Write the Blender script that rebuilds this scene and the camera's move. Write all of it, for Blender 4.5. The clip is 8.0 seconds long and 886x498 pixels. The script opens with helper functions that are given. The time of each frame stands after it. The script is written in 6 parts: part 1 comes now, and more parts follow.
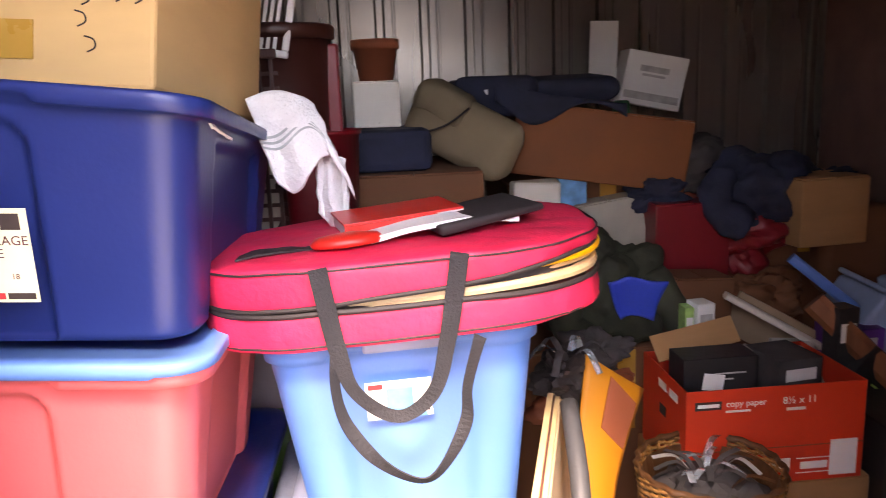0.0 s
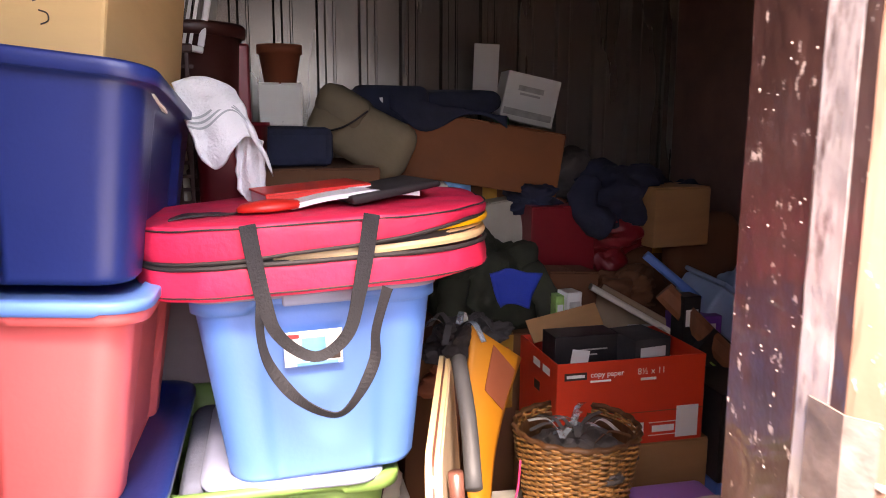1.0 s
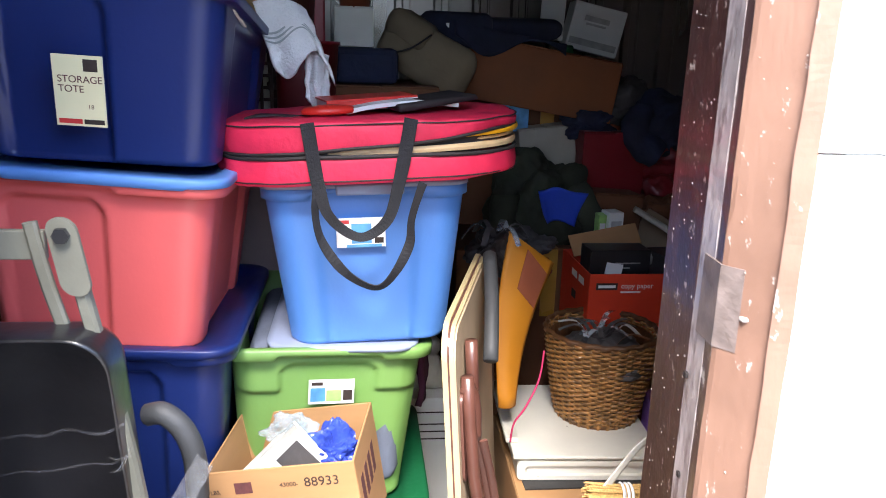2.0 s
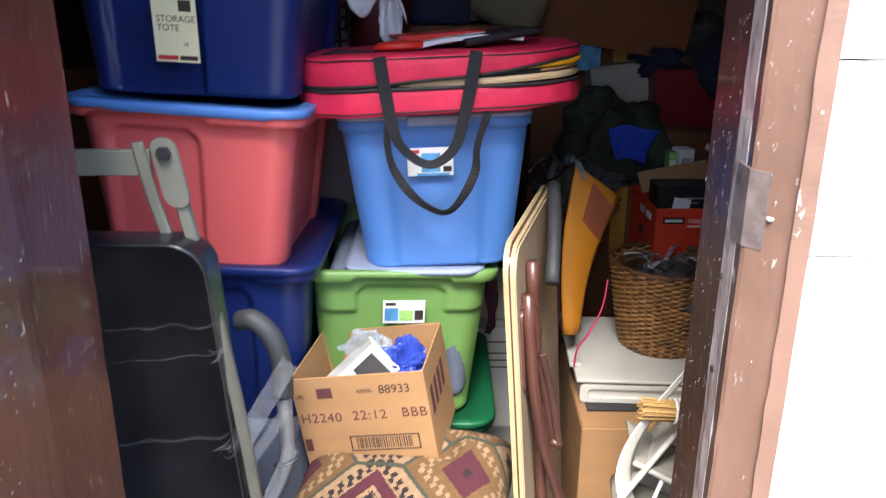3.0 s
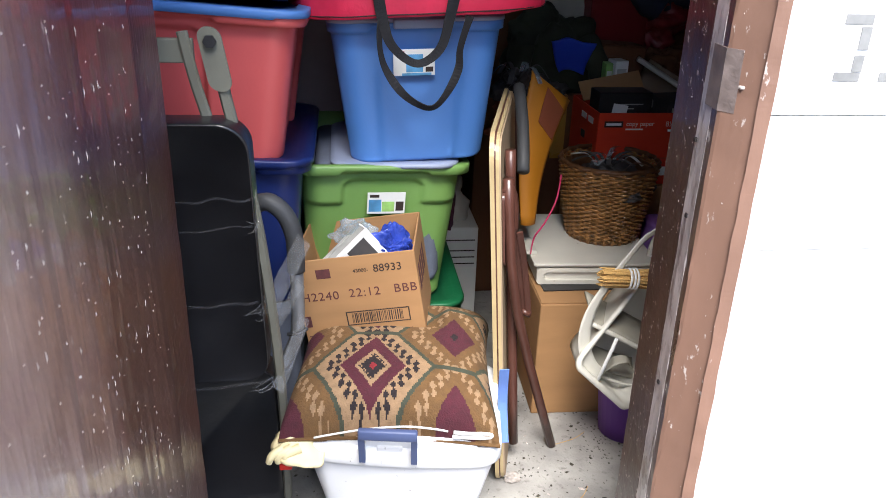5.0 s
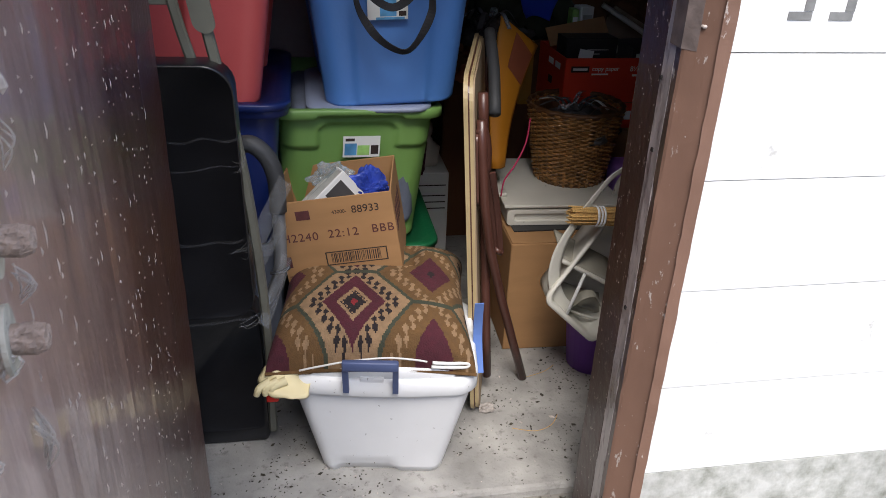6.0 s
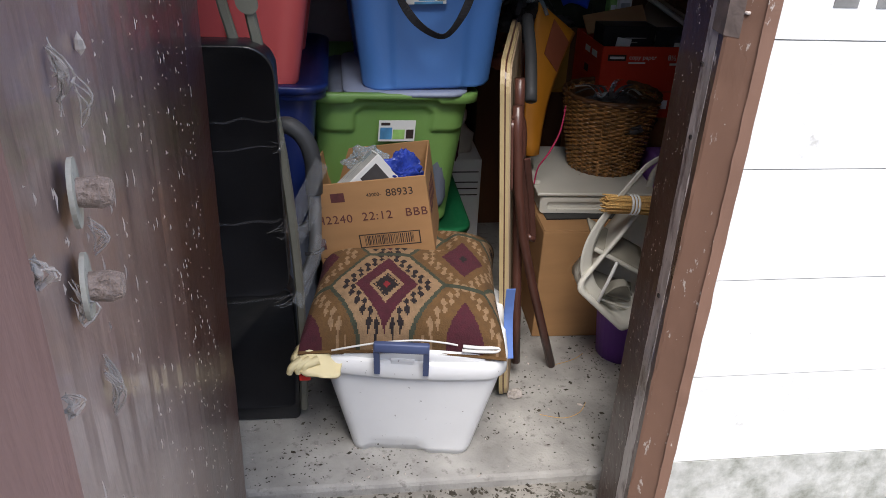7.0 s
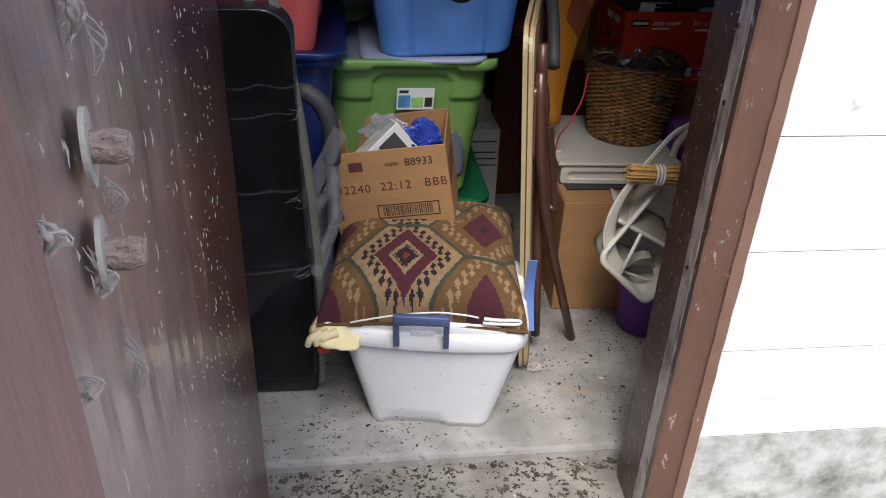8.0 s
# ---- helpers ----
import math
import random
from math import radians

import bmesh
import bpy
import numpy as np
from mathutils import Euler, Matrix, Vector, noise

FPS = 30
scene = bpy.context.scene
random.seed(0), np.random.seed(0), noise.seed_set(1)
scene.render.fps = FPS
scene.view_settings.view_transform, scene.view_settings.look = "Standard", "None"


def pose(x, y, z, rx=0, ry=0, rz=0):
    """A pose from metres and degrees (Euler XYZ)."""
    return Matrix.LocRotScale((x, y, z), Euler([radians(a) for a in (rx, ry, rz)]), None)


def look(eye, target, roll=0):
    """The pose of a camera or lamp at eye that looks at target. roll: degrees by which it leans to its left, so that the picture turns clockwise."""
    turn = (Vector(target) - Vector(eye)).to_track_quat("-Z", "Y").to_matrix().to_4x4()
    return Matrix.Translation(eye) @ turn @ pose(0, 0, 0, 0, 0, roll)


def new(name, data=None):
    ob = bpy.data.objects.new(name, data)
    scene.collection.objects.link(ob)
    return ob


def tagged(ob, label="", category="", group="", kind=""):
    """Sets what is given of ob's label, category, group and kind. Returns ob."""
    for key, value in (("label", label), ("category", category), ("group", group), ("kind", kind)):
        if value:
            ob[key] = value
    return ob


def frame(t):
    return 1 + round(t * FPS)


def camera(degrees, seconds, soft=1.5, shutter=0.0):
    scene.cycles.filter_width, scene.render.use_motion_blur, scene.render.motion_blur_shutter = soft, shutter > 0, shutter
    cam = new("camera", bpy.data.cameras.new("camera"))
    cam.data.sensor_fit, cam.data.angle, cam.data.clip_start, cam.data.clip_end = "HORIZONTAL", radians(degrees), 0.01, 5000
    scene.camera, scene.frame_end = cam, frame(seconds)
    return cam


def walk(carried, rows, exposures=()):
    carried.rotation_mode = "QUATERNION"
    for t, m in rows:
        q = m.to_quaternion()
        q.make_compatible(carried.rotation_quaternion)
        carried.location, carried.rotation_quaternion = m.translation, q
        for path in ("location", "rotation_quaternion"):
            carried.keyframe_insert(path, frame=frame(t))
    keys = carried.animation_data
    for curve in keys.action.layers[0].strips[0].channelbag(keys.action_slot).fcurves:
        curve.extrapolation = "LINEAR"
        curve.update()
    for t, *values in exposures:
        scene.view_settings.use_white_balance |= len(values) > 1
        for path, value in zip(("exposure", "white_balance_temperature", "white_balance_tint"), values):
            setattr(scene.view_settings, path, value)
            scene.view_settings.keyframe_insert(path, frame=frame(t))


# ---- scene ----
cam = camera(60.0, 8.0, soft=0.8, shutter=0.4)
PATH = [
    (0, (0.12, -0.233, 1.49), (0.24, 1.721, 1.083), -2.3),
    (0.5, (0.083, -0.299, 1.453), (0.395, 1.643, 1.09), -2.4),
    (1, (0.048, -0.423, 1.427), (0.485, 1.499, 1.087), 0.2),
    (1.5, (0.073, -0.553, 1.413), (0.385, 1.372, 0.968), 1.9),
    (2.8, (0.147, -0.758, 1.386), (0.207, 1.156, 0.808), 0.0),
    (3, (0.139, -0.769, 1.379), (0.14, 1.13, 0.751), 0.3),
    (3.5, (0.098, -0.813, 1.364), (0.125, 1.065, 0.676), 2.5),
    (4, (0.013, -0.866, 1.354), (0.109, 0.981, 0.594), 0.7),
    (4.2, (-0.007, -0.889, 1.351), (0.134, 0.951, 0.579), 0.9),
    (5.3, (-0.07, -1.0, 1.35), (0.196, 0.809, 0.539), 2.3),
    (5.5, (-0.079, -1.013, 1.347), (0.192, 0.778, 0.5), 2.8),
    (6, (-0.096, -1.048, 1.348), (0.246, 0.708, 0.455), 2.5),
    (6.5, (-0.104, -1.064, 1.344), (0.185, 0.69, 0.427), 1.6),
    (7, (-0.109, -1.06, 1.342), (0.16, 0.695, 0.421), 2.8),
    (7.5, (-0.114, -1.048, 1.33), (0.16, 0.691, 0.38), 2.8),
    (8, (-0.121, -1.028, 1.322), (0.113, 0.696, 0.336), 2.4),
]
EXPOSURES = [(0, 4.6, 8800, 30), (1.0, 4.25, 8600, 29), (1.5, 3.75, 7000, 14), (2.8, 2.75, 6500, 12), (3.5, 2.6, 6400, 12), (4.2, 2.4, 6450, 11), (5.3, 1.9, 6500, 11), (6.0, 1.1, 6600, 12), (8.0, 1.05, 6600, 12)]
walk(cam, [(t, look(eye, target, roll)) for t, eye, target, roll in PATH], EXPOSURES)

# ---- sky and sun: bright overcast day behind the camera ----
world = bpy.data.worlds.new("sky")
scene.world = world
world.use_nodes = True
wn = world.node_tree.nodes
sky = wn.new("ShaderNodeTexSky")
sky.sky_type = "NISHITA"
sky.sun_disc = False
sky.sun_elevation, sky.sun_rotation = radians(56.5), radians(187)
wn["Background"].inputs["Strength"].default_value = 0.15
world.node_tree.links.new(sky.outputs[0], wn["Background"].inputs["Color"])
sun = new("sun", bpy.data.lights.new("sun", "SUN"))
sun.data.energy, sun.data.angle, sun.data.color = 2.2, radians(30), (1.0, 0.97, 0.92)
sun.matrix_world = look((-0.22, -2.35, 4.55), (0.1, 0.3, 0.5))


# ---- materials ----
def mat(name, col, rough=0.6, metal=0.0, vary=0.15, scale=6.0, bump=0.15, bscale=60.0, col2=None, spot=0.0, spotcol=None, spotscale=30.0, stretch=(1, 1, 1), coat=0.0, trans=0.0, alpha=1.0, soft=0.04):
    m = bpy.data.materials.new(name)
    m.use_nodes = True
    nt = m.node_tree
    n, l = nt.nodes, nt.links
    b = n["Principled BSDF"]
    tc = n.new("ShaderNodeTexCoord")
    mp = n.new("ShaderNodeMapping")
    mp.inputs["Scale"].default_value = stretch
    l.new(tc.outputs["Object"], mp.inputs["Vector"])
    big = n.new("ShaderNodeTexNoise")
    big.inputs["Scale"].default_value, big.inputs["Detail"].default_value = scale, 6
    l.new(mp.outputs[0], big.inputs["Vector"])
    ramp = n.new("ShaderNodeValToRGB")
    c2 = col2 or tuple(min(1, c * (1 + vary)) for c in col)
    ramp.color_ramp.elements[0].color = (*[c * (1 - vary) for c in col], 1)
    ramp.color_ramp.elements[1].color = (*c2, 1)
    ramp.color_ramp.elements[0].position, ramp.color_ramp.elements[1].position = 0.3, 0.7
    l.new(big.outputs["Fac"], ramp.inputs[0])
    out = ramp.outputs[0]
    fine = n.new("ShaderNodeTexNoise")
    fine.inputs["Scale"].default_value, fine.inputs["Detail"].default_value = bscale, 4
    l.new(mp.outputs[0], fine.inputs["Vector"])
    if spot > 0:
        sp = n.new("ShaderNodeTexNoise")
        sp.inputs["Scale"].default_value, sp.inputs["Detail"].default_value, sp.inputs["Roughness"].default_value = spotscale, 5, 0.65
        l.new(mp.outputs[0], sp.inputs["Vector"])
        sr = n.new("ShaderNodeValToRGB")
        sr.color_ramp.elements[0].position, sr.color_ramp.elements[1].position = 0.76 - 0.3 * spot - soft / 2, 0.76 - 0.3 * spot + soft / 2
        l.new(sp.outputs["Fac"], sr.inputs[0])
        mx = n.new("ShaderNodeMix")
        mx.data_type = "RGBA"
        l.new(sr.outputs[0], mx.inputs[0])
        l.new(out, mx.inputs[6])
        mx.inputs[7].default_value = (*(spotcol or (0.7, 0.65, 0.6)), 1)
        out = mx.outputs[2]
    l.new(out, b.inputs["Base Color"])
    rr = n.new("ShaderNodeMapRange")
    rr.inputs[3].default_value, rr.inputs[4].default_value = max(0.02, rough - 0.12), min(1, rough + 0.12)
    l.new(big.outputs["Fac"], rr.inputs[0])
    l.new(rr.outputs[0], b.inputs["Roughness"])
    b.inputs["Metallic"].default_value = metal
    b.inputs["Coat Weight"].default_value = coat
    b.inputs["Transmission Weight"].default_value = trans
    b.inputs["Alpha"].default_value = alpha
    if bump > 0:
        bp = n.new("ShaderNodeBump")
        bp.inputs["Strength"].default_value, bp.inputs["Distance"].default_value = bump, 0.004
        l.new(fine.outputs["Fac"], bp.inputs["Height"])
        l.new(bp.outputs[0], b.inputs["Normal"])
    return m


M_WHITE_WALL = mat("white painted block", (0.78, 0.78, 0.76), 0.8, vary=0.05, scale=3, bump=0.5, bscale=45, spot=0.25, spotcol=(0.55, 0.54, 0.5), spotscale=9)
M_WALL_FOOT = mat("weathered white block", (0.62, 0.62, 0.58), 0.85, vary=0.2, scale=5, bump=0.6, bscale=45, spot=0.72, spotcol=(0.14, 0.15, 0.11), spotscale=10, soft=0.3)
M_MORTAR = mat("painted mortar", (0.68, 0.68, 0.66), 0.9, vary=0.2, scale=12, bump=0.5)
M_STENCIL = mat("grey stencil paint", (0.22, 0.22, 0.21), 0.8, vary=0.25, scale=30)
M_TRIM = mat("tan brown trim paint", (0.22, 0.125, 0.088), 0.55, vary=0.15, scale=8, bump=0.3, spot=0.34, spotcol=(0.5, 0.44, 0.4), spotscale=60, stretch=(1, 1, 0.45))
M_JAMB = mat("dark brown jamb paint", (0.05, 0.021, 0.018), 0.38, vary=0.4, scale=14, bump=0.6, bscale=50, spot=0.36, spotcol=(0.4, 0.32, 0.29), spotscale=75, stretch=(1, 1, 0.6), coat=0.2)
M_DOOR = mat("weathered dark brown door paint", (0.070, 0.018, 0.013), 0.33, vary=0.35, scale=4, bump=0.35, bscale=90, col2=(0.11, 0.040, 0.030), spot=0.30, spotcol=(0.34, 0.25, 0.22), spotscale=120, stretch=(1, 1.6, 0.22), coat=0.25)


def pale_towards(m, x0, x1, col):
    """Scuffed paint, with sky sheen mixed into its colour, paling towards the door's free edge (object x)."""
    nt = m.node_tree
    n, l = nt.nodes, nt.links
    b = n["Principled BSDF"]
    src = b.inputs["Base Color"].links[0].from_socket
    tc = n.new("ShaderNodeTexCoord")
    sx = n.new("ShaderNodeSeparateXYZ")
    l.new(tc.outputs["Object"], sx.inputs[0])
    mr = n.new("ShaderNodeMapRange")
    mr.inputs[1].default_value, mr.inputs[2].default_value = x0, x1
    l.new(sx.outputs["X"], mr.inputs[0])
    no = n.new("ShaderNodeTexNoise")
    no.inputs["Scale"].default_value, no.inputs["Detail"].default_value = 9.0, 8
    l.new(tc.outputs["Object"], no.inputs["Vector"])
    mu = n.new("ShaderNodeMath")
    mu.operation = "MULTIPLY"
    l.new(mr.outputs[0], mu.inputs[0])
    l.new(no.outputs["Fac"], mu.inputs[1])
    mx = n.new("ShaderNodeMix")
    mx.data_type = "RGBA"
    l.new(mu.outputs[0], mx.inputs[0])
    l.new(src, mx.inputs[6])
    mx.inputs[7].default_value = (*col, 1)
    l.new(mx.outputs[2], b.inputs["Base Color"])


# the pale mauve end is mostly reflected sky, put into the door's colour
pale_towards(M_DOOR, 0.35, 0.80, (0.60, 0.45, 0.40))
M_DOOR_EDGE = mat("reddish brown door edge", (0.34, 0.19, 0.165), 0.6, vary=0.35, scale=7, bump=0.5, spot=0.35, spotcol=(0.5, 0.4, 0.36), spotscale=25, stretch=(1, 1, 0.3))
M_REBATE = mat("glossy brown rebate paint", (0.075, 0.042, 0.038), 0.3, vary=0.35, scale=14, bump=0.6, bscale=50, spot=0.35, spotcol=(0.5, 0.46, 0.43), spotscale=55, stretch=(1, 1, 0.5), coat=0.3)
# pale grey base paints in the sky's grazing reflection; the dark spots are wear
M_REBATE_SHEEN = mat("worn frame paint with sky sheen", (0.44, 0.39, 0.38), 0.3, vary=0.4, scale=18, bump=0.5, bscale=70, spot=0.5, spotcol=(0.1, 0.06, 0.055), spotscale=50, stretch=(1, 1, 0.35), soft=0.2, coat=0.3)
M_PLATE = mat("brown stained steel plate", (0.2, 0.16, 0.145), 0.45, 0.2, vary=0.3, scale=30, bump=0.4)
M_STEEL = mat("corroded galvanised steel", (0.43, 0.41, 0.35), 0.8, 0.0, vary=0.3, scale=60, bump=0.5, spot=0.4, spotcol=(0.2, 0.16, 0.13), spotscale=80)
M_WEB = mat("dusty cobweb", (0.55, 0.5, 0.46), 0.95, vary=0.2, scale=80, bump=0.8, alpha=0.5)
M_RUSTY = mat("rust and dust", (0.33, 0.25, 0.21), 0.95, vary=0.35, scale=150, bump=1.0, bscale=300)
M_CONCRETE = mat("worn concrete", (0.33, 0.32, 0.3), 0.85, vary=0.28, scale=9, bump=0.6, bscale=140, spot=0.42, spotcol=(0.2, 0.19, 0.175), spotscale=38, soft=0.14)
M_GROUND = mat("rough dirty concrete", (0.25, 0.235, 0.21), 0.95, vary=0.35, scale=12, bump=1.0, bscale=120, spot=0.6, spotcol=(0.07, 0.065, 0.05), spotscale=45)
M_METALWALL = mat("bare corrugated steel sheet", (0.34, 0.33, 0.31), 0.28, 0.85, vary=0.15, scale=4, bump=0.12, stretch=(1, 1, 0.15))
M_CEIL = mat("dark ceiling", (0.09, 0.085, 0.08), 0.9)
M_SIDEWALL = mat("reddish brown partition", (0.22, 0.13, 0.11), 0.8, vary=0.2)
M_SIDEWALL2 = mat("beige of the added wall", (0.3, 0.27, 0.24), 0.9, vary=0.2, scale=2)
M_CARD = mat("kraft cardboard", (0.37, 0.2, 0.085), 0.85, vary=0.12, scale=4, bump=0.12, bscale=25, stretch=(1, 1, 4))
M_CARD_LIGHT = mat("pale kraft cardboard", (0.6, 0.37, 0.15), 0.8, vary=0.1, scale=3, bump=0.12, bscale=20, stretch=(1, 1, 4))
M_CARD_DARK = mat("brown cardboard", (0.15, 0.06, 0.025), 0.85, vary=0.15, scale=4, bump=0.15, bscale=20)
M_TAPE = mat("amber packing tape", (0.5, 0.26, 0.05), 0.3, vary=0.1)
M_INK = mat("black printing ink", (0.035, 0.022, 0.018), 0.8, vary=0.3, scale=60)
M_INK_BROWN = mat("dark brown printing ink", (0.1, 0.03, 0.03), 0.8, vary=0.25, scale=90)
M_NAVY = mat("navy plastic", (0.009, 0.022, 0.12), 0.38, vary=0.12, scale=3, bump=0.08, bscale=120)
M_PINK = mat("salmon pink plastic", (0.72, 0.125, 0.12), 0.42, vary=0.08, scale=3, bump=0.08, bscale=120)
M_BLUE = mat("sky blue plastic", (0.085, 0.235, 0.6), 0.4, vary=0.07, scale=3, bump=0.08, bscale=120)
M_LID_BLUE = mat("light blue plastic lid", (0.11, 0.28, 0.68), 0.42, vary=0.1, scale=5, bump=0.08)
M_GREEN = mat("grass green plastic", (0.165, 0.315, 0.085), 0.42, vary=0.08, scale=3, bump=0.08, bscale=120)
M_DKGREEN = mat("dark green plastic", (0.01, 0.13, 0.05), 0.4, vary=0.1)
M_GREY_LID = mat("pale blue grey plastic", (0.3, 0.35, 0.48), 0.5, vary=0.1)
M_GREYBLUE = mat("dull grey blue cloth", (0.13, 0.15, 0.2), 0.9, vary=0.25, bump=0.4)
M_WHITE_PLASTIC = mat("dusty white plastic", (0.8, 0.81, 0.82), 0.45, vary=0.05, scale=5, bump=0.08, spot=0.2, spotcol=(0.12, 0.11, 0.1), spotscale=70)
M_SLATE = mat("slate blue plastic", (0.07, 0.095, 0.2), 0.45, vary=0.1)
M_LABEL = mat("white paper label", (0.78, 0.79, 0.76), 0.5, vary=0.05)
M_CREAM_LABEL = mat("cream paper label", (0.72, 0.66, 0.42), 0.5, vary=0.06)
M_RED_INK = mat("red printing ink", (0.5, 0.03, 0.03), 0.6)
M_SKY_INK = mat("blue printing ink", (0.1, 0.33, 0.6), 0.6, vary=0.3, scale=30)
M_LIME_INK = mat("green printing ink", (0.3, 0.55, 0.15), 0.6, vary=0.3, scale=30)
M_REDBAG = mat("crimson nylon", (0.68, 0.02, 0.07), 0.6, vary=0.16, scale=14, bump=0.8, bscale=34)
M_ZIP = mat("black zip tape", (0.02, 0.015, 0.015), 0.7)
M_STRAP = mat("charcoal webbing", (0.013, 0.013, 0.016), 0.85, vary=0.2, bump=0.5, bscale=300)
M_BIRCH = mat("pale birch wood", (0.68, 0.47, 0.25), 0.5, vary=0.12, scale=8, stretch=(1, 6, 6))
M_YELLOW = mat("yellow card", (0.85, 0.4, 0.01), 0.5, vary=0.1)
M_OCHRE = mat("yellow orange envelope", (0.52, 0.195, 0.01), 0.6, vary=0.1, bump=0.3, bscale=18)
M_RUST = mat("reddish brown card", (0.27, 0.07, 0.03), 0.7)
M_RED = mat("bright red plastic", (0.62, 0.025, 0.015), 0.4, vary=0.08)
M_REDBOX = mat("orange red printed card", (0.66, 0.045, 0.014), 0.5, vary=0.07, scale=5, bump=0.05)
M_DKRED = mat("dark red plastic", (0.2, 0.008, 0.014), 0.4, vary=0.12)
M_BLACK = mat("black plastic", (0.02, 0.02, 0.022), 0.4, vary=0.2)
M_VINYL = mat("black vinyl upholstery", (0.013, 0.013, 0.015), 0.33, vary=0.2, scale=10, bump=0.35, bscale=16, coat=0.15)
M_FILM = mat("clear stretch film", (0.3, 0.3, 0.32), 0.14, vary=0.2, bump=1.0, bscale=70, alpha=0.055, coat=0.3)
M_BEIGE = mat("beige enamelled metal", (0.15, 0.148, 0.118), 0.45, vary=0.12, scale=14, spot=0.12, spotcol=(0.12, 0.1, 0.08), spotscale=60)
M_GRIP = mat("grey rubber grip", (0.04, 0.042, 0.045), 0.6, vary=0.15, bump=0.3)
M_TUBE = mat("grey painted tube", (0.22, 0.225, 0.23), 0.4, 0.3, vary=0.1)
M_TABLE_EDGE = mat("cream table edging", (0.44, 0.34, 0.18), 0.5, vary=0.15, scale=10)
M_TABLE_FACE = mat("tan hardboard", (0.34, 0.25, 0.16), 0.75, vary=0.2, scale=5, bump=0.15, spot=0.15, spotcol=(0.15, 0.1, 0.07), spotscale=12)
M_BROWN_METAL = mat("brown enamelled steel", (0.085, 0.034, 0.025), 0.32, vary=0.25, scale=9, spot=0.12, spotcol=(0.3, 0.2, 0.16), spotscale=50)
M_WICKER = mat("golden brown wicker", (0.3, 0.145, 0.045), 0.4, vary=0.6, scale=45, bump=0.4, bscale=130, coat=0.2)
M_WICKER_DK = mat("dark wicker", (0.1, 0.042, 0.014), 0.55, vary=0.35, scale=30, bump=0.4)
M_LATTICE = mat("brown plastic lattice", (0.05, 0.012, 0.008), 0.45, vary=0.2)
M_CREAM = mat("aged off white plastic", (0.66, 0.64, 0.56), 0.5, vary=0.1, scale=5, spot=0.1, spotcol=(0.3, 0.26, 0.2), spotscale=25)
M_STRAW = mat("broom straw", (0.56, 0.34, 0.11), 0.7, vary=0.3, scale=50, stretch=(6, 6, 6))
M_PURPLE = mat("purple plastic", (0.16, 0.05, 0.34), 0.45, vary=0.1)
M_LAVENDER = mat("lavender plastic", (0.42, 0.2, 0.62), 0.45, vary=0.1)
M_TOWEL = mat("white terry towel", (0.68, 0.69, 0.68), 0.95, vary=0.08, scale=12, bump=0.8, bscale=180)
M_TOWEL_STRIPE = mat("grey woven stripe", (0.33, 0.37, 0.36), 0.95)
M_GLOVE = mat("cream rubber glove", (0.72, 0.62, 0.36), 0.55, vary=0.1, bump=0.3, bscale=40)
M_RIBBON = mat("blue ribbon", (0.12, 0.22, 0.55), 0.6)
M_CANVAS = mat("grey beige canvas", (0.18, 0.14, 0.085), 0.9, vary=0.15, scale=6, bump=0.4, bscale=60)
M_DARKCLOTH = mat("navy black cloth", (0.015, 0.02, 0.045), 0.9, vary=0.4, scale=9, bump=0.5)
M_TARP = mat("dark olive cloth", (0.03, 0.035, 0.02), 0.85, vary=0.4, scale=9, bump=0.6, bscale=25)
M_BLUECLOTH = mat("bright blue nylon", (0.015, 0.06, 0.5), 0.6, vary=0.1, bump=0.3)
M_PLASTIC_BAG = mat("crinkled blue plastic bag", (0.03, 0.06, 0.36), 0.22, vary=0.4, scale=30, bump=1.0, bscale=55)
M_CLEAR_BAG = mat("crinkled clear wrapper", (0.55, 0.66, 0.72), 0.15, vary=0.2, scale=20, bump=1.0, bscale=60, trans=0.5, alpha=0.6)
M_PAPER = mat("white paper", (0.75, 0.75, 0.73), 0.7, vary=0.05)
M_GREYPAPER = mat("printed grey cover", (0.42, 0.42, 0.4), 0.5, vary=0.25, scale=25)
M_DARKGREY = mat("dark grey cloth", (0.06, 0.055, 0.055), 0.85, vary=0.3, scale=12, bump=0.3)
M_DEBRIS = mat("dry leaf crumbs", (0.05, 0.042, 0.03), 0.95, vary=0.5, scale=40)
M_PALEBITS = mat("pale paint flakes", (0.5, 0.44, 0.4), 0.9, vary=0.35, scale=90)
M_LTBLUE = mat("pale blue plastic", (0.28, 0.42, 0.62), 0.4, vary=0.12)
M_WOOD = mat("reddish varnished wood", (0.2, 0.075, 0.03), 0.45, vary=0.3, scale=6, stretch=(5, 5, 0.6))
KILIM = [mat("kilim " + nm, c, 0.95, vary=0.18, scale=60, bump=0.6, bscale=260) for nm, c in
         (("tan", (0.25, 0.158, 0.086)), ("wine", (0.062, 0.010, 0.018)), ("dark olive", (0.04, 0.047, 0.03)), ("ochre", (0.12, 0.062, 0.021)), ("black", (0.014, 0.009, 0.010)), ("red", (0.20, 0.015, 0.02)))]


# ---- mesh helpers ----
def link(name, bm, material, smooth=False):
    me = bpy.data.meshes.new(name)
    bm.normal_update()
    if smooth:
        for f in bm.faces:
            f.smooth = True
    bm.to_mesh(me)
    bm.free()
    for m in (material if isinstance(material, (list, tuple)) else [material]):
        me.materials.append(m)
    return new(name, me)


def part(name, bm, material, parent, label="", smooth=False):
    ob = link(name, bm, material, smooth)
    ob.parent = parent
    if label:
        tagged(ob, label)
    return ob


